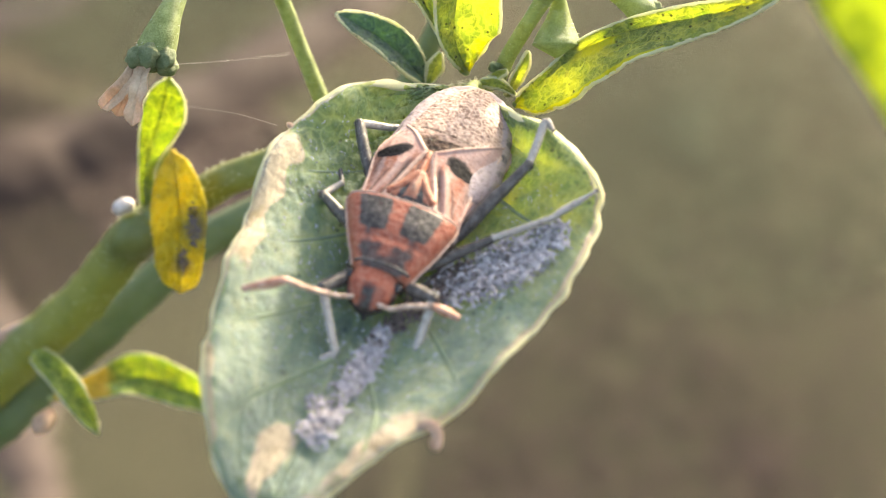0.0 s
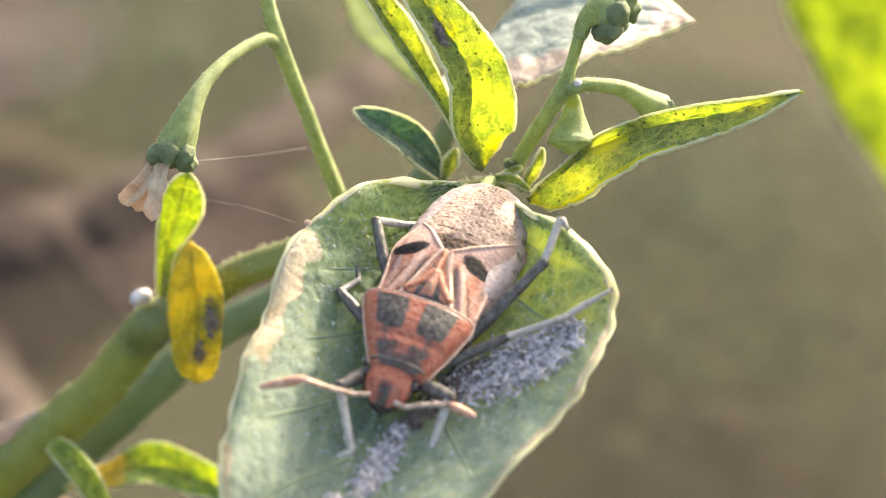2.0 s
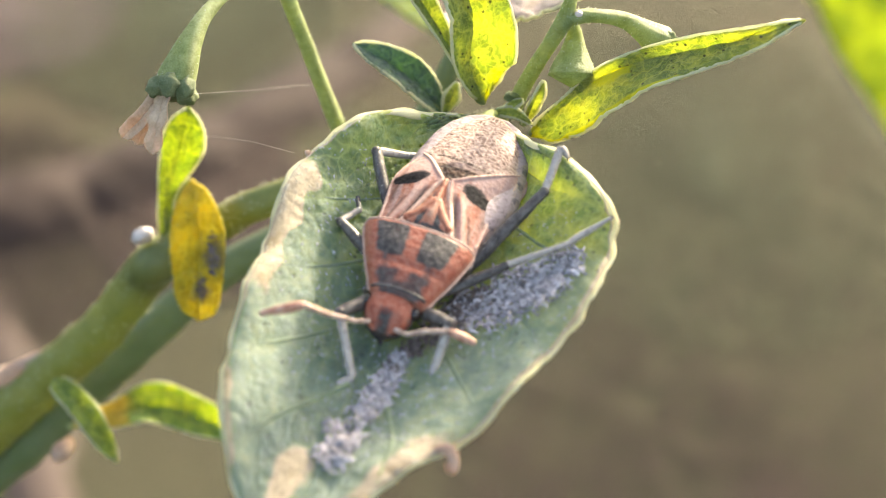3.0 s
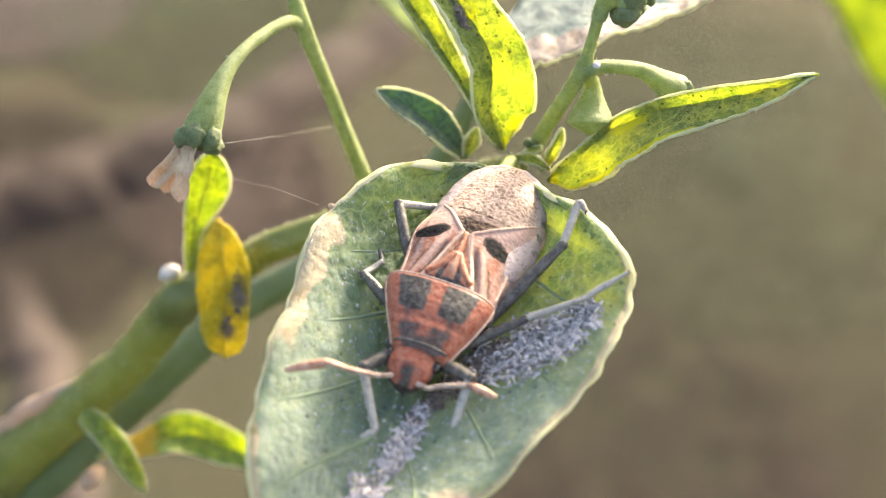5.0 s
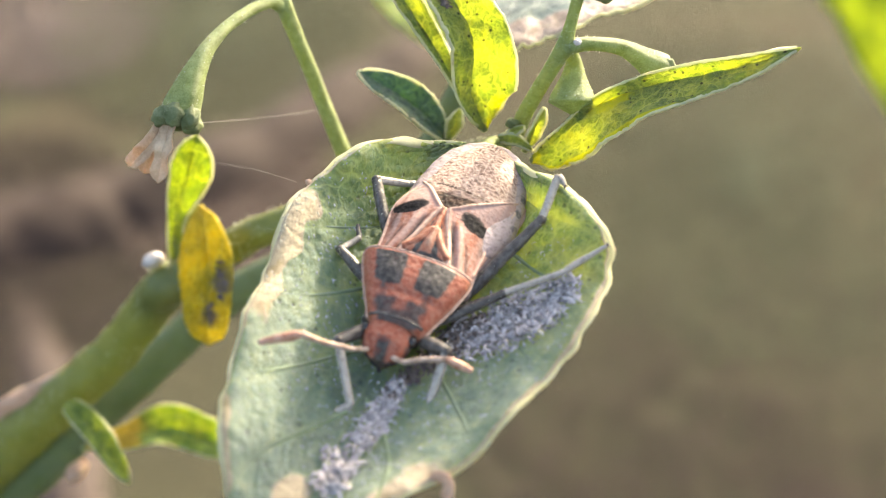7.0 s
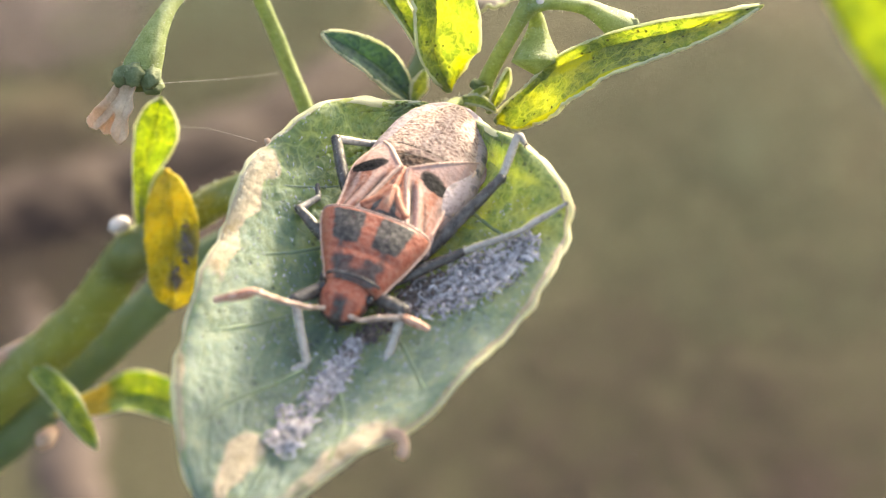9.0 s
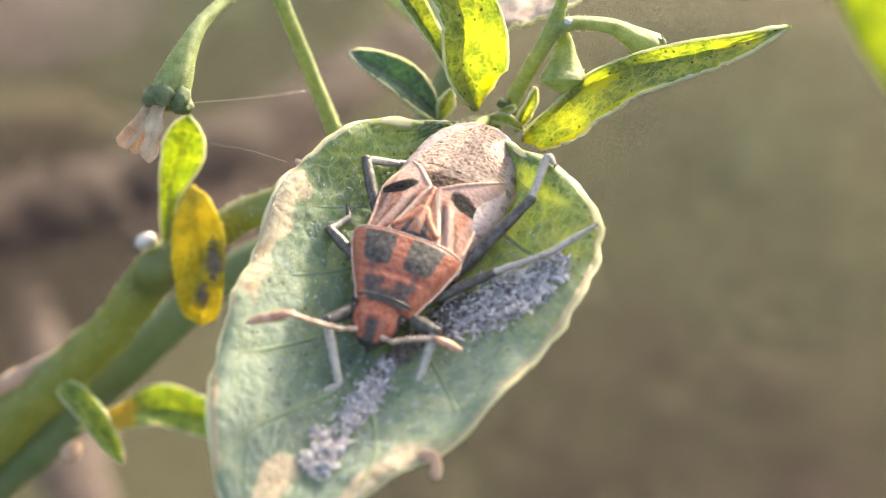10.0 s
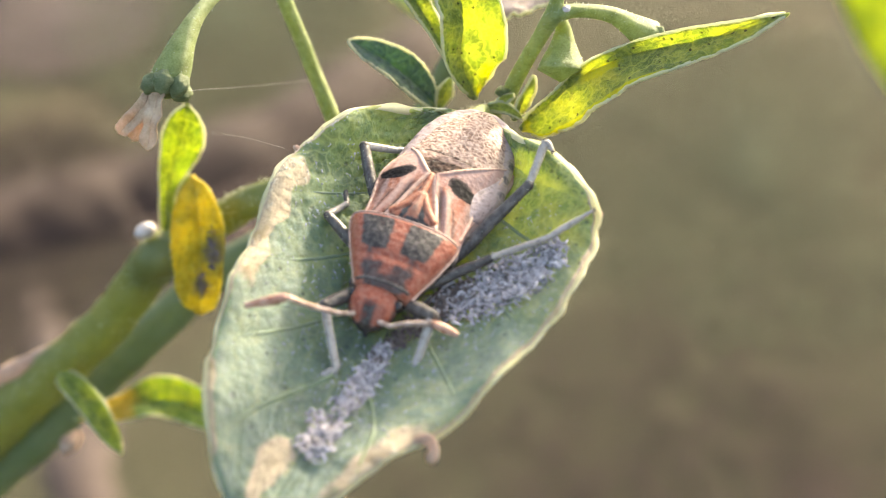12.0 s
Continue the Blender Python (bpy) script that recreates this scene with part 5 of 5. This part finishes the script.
CHEST = [(0.70, 1.72), (0.85, 1.86), (1.2, 1.79), (2.0, 1.50), (2.8, 1.13), (3.15, 0.98), (3.3, 0.84)]
rings = []
for y in np.linspace(0.70, 3.3, 70):
    a = float(profile(CHEST, y, 0.04))
    top = 1.97 - 0.20 * max(0, (0.95 - y) / 0.25) ** 2 - 0.19 * max(0, y - 1.6) ** 1.3 - 0.05 * math.exp(-((y - 2.3) / 0.12) ** 2)
    rings.append((y, 0.15 - 0.09 * (y - 0.7), a, 1.18 - 0.05 * (y - 0.7), top, 0.42))
part("pronotum", loft(rings, 96, chest_marks), BUG_RED, bug, "orange-red collar plate with four dark blotches")


def chest_point(y, t, out=0.0):
    """A place on the collar plate: y along the body, t round it in degrees from one side."""
    i = min(len(rings) - 1, max(0, round((y - 0.70) / 2.6 * 69)))
    _, xc, a, ze, zt, _ = rings[i]
    c, q = math.cos(radians(t)), math.sin(radians(t))
    return (xc + (a + out) * math.copysign(abs(c) ** 0.8, c), y, ze + (zt - ze + out) * abs(q) ** 0.9)


part("collar_rim", tube([(*chest_point(0.80, t, 0.01), 0.042) for t in range(8, 173, 6)], 60, 8, 0.4, seed=3), BUG_VEIN, bug, "pale rim along the back of the collar plate")
for t in (7, 173):
    part("collar_rim", tube([(*chest_point(y, t, 0.01), 0.045) for y in np.linspace(0.8, 3.15, 16)], 50, 8, 0.4, seed=4), BUG_VEIN, bug, "pale rim along the side of the collar plate")
part("collar_rim", tube([(*chest_point(3.12, t, 0.0), 0.05) for t in range(28, 153, 6)], 50, 8, 0.6, seed=5), BUG_LEG, bug, "dark grey raised rim behind the head")
part("thorax", loft([(y, 0.1, 1.45 - 0.16 * (y - 0.5), 0.85, 1.35, 0.34) for y in np.linspace(0.3, 3.1, 14)], 24), BUG_LEG, bug, "dark underside of the thorax")


def head_marks(x, y, s, a):
    return {"mark": (max(0.85 * step(y, 3.55, 4.05) * (1 - step(abs(x), 0.08, 0.36)), 0.8 * (1 - step(y, 3.15, 3.40)), 0.6 * step(abs(x) / max(a, 0.1), 0.75, 0.98)) if s > 0 else 0.9), "edge": 0.0}


HEADW = [(3.10, 0.66), (3.35, 0.77), (3.75, 0.79), (4.05, 0.70), (4.25, 0.52), (4.38, 0.26)]
part("head", loft([(y, 0.03, float(profile(HEADW, y, 0.04)), 1.02 - 0.12 * (y - 3.2), 1.56 - 0.16 * (y - 3.2) - 0.9 * max(0, y - 3.75) ** 1.6, 0.52) for y in np.linspace(3.10, 4.38, 40)], 48, head_marks), BUG_RED, bug, "orange head with dark face")
for x in (0.80, -0.74):
    part("eye", blob((x, 3.48, 1.10), (0.16, 0.20, 0.20), 0.05, 1, level=3), BUG_EYE, bug)
part("beak", tube([(0.03, 4.05, 0.72, 0.18), (0.03, 4.22, 0.55, 0.14), (0.05, 4.28, 0.35, 0.08), (0.06, 4.26, 0.10, 0.05)], 16, 8), BUG_LEG, bug)


def limb(name, a, b, r0, r1, mat, parent, swell=0.0, label="", bow=0.0):
    a, b = Vector(a), Vector(b)
    mid = (a + b) / 2 + Vector((0, 0, bow))
    return part(name, tube([(*a, r0), (*(a * 0.65 + mid * 0.35), r0 + swell * 0.7), (*mid, (r0 + r1) / 2 + swell), (*(mid * 0.4 + b * 0.6), r1 + swell * 0.5), (*b, r1)], 22, 10, 0.28), mat, parent, label)


def leg(hip, knee, ankle, toe, thick, label, foot_mat=BUG_SHIN):
    """Thigh, shin and jointed foot."""
    o = limb("leg", hip, knee, thick * 0.7, thick * 0.8, BUG_LEG, bug, thick * 0.28, label)
    limb("shin", knee, ankle, thick * 0.66, thick * 0.60, BUG_SHIN, o)
    k, an, t = Vector(knee), Vector(ankle), Vector(toe)
    tagged(part("hair", fuzz([(*hip, thick), (*((Vector(hip) + k) / 2), thick), (*k, thick * 0.8), (*((k + an) / 2), thick * 0.55), (*an, thick * 0.5)], 16, 70, 0.07, int(thick * 1000)), HAIR, o), kind="stuff")
    limb("foot", ankle, toe, thick * 0.52, thick * 0.36, foot_mat, o, 0.03)
    way = (t - an).normalized()
    for e in (-0.5, 0.5):
        side = way.cross(Vector((0, 0, 1))).normalized() * e
        part("claw", tube([(*t, 0.04), (*(t + way * 0.06 + side * 0.08), 0.035), (*(t + way * 0.09 + side * 0.13 - Vector((0, 0, 0.05))), 0.012)], 8, 6), BUG_LEG, o)
    part("knee", blob(tuple(k), (thick * 0.86,) * 3, 0.2, 1, level=2), BUG_LEG, o)
    return o


leg((0.70, 3.05, 0.75), (1.35, 4.38, 1.30), (0.32, 5.90, 0.42), (0.86, 6.50, 0.22), 0.22, "dark grey front leg")
leg((-0.65, 3.00, 0.75), (-1.90, 3.52, 1.25), (-1.90, 4.85, 0.50), (-2.25, 5.35, 0.25), 0.24, "dark grey front leg")
leg((1.20, 1.75, 0.70), (2.80, 0.92, 1.10), (2.55, -0.02, 0.75), (3.62, -1.75, 0.55), 0.18, "dark grey middle leg", BUG_LEG)
leg((-1.00, 2.30, 0.70), (-2.75, 0.80, 1.35), (-4.35, -0.28, 1.95), (-5.40, -1.15, 2.75), 0.165, "dark grey middle leg reaching to the leaf edge")
leg((1.30, 0.20, 0.70), (2.75, -1.95, 1.50), (1.95, -2.75, 0.80), (1.5, -3.2, 0.5), 0.20, "dark grey hind leg")
leg((-1.40, 1.30, 0.70), (-3.00, -2.00, 1.98), (-3.03, -3.45, 2.60), (-3.32, -3.30, 2.45), 0.21, "grey hind leg with raised pale shin")


def antenna(points, label):
    """Four joints: two slim, one short and a thick tip."""
    base = limb("antenna", points[0], points[1], 0.085, 0.085, BUG_ANT, bug, 0.0, label)
    for k, (a, b) in enumerate(zip(points[1:], points[2:])):
        last = k == len(points) - 3
        limb("joint", a, b, 0.085 if not last else 0.10, 0.095 if not last else 0.09, BUG_TIP if last else BUG_ANT, base, 0.05 if last else 0.0)
    return base


antenna([(0.42, 4.25, 1.15), (0.80, 4.60, 1.40), (1.42, 5.10, 2.05), (1.92, 5.64, 2.95), (3.20, 5.95, 2.25)], "slim brown antenna with pale orange tip")
antenna([(-0.38, 4.20, 1.05), (-0.80, 4.30, 1.15), (-1.30, 4.05, 1.25), (-2.02, 3.80, 1.30), (-2.85, 3.84, 1.20)], "slim brown antenna with swollen orange tip")
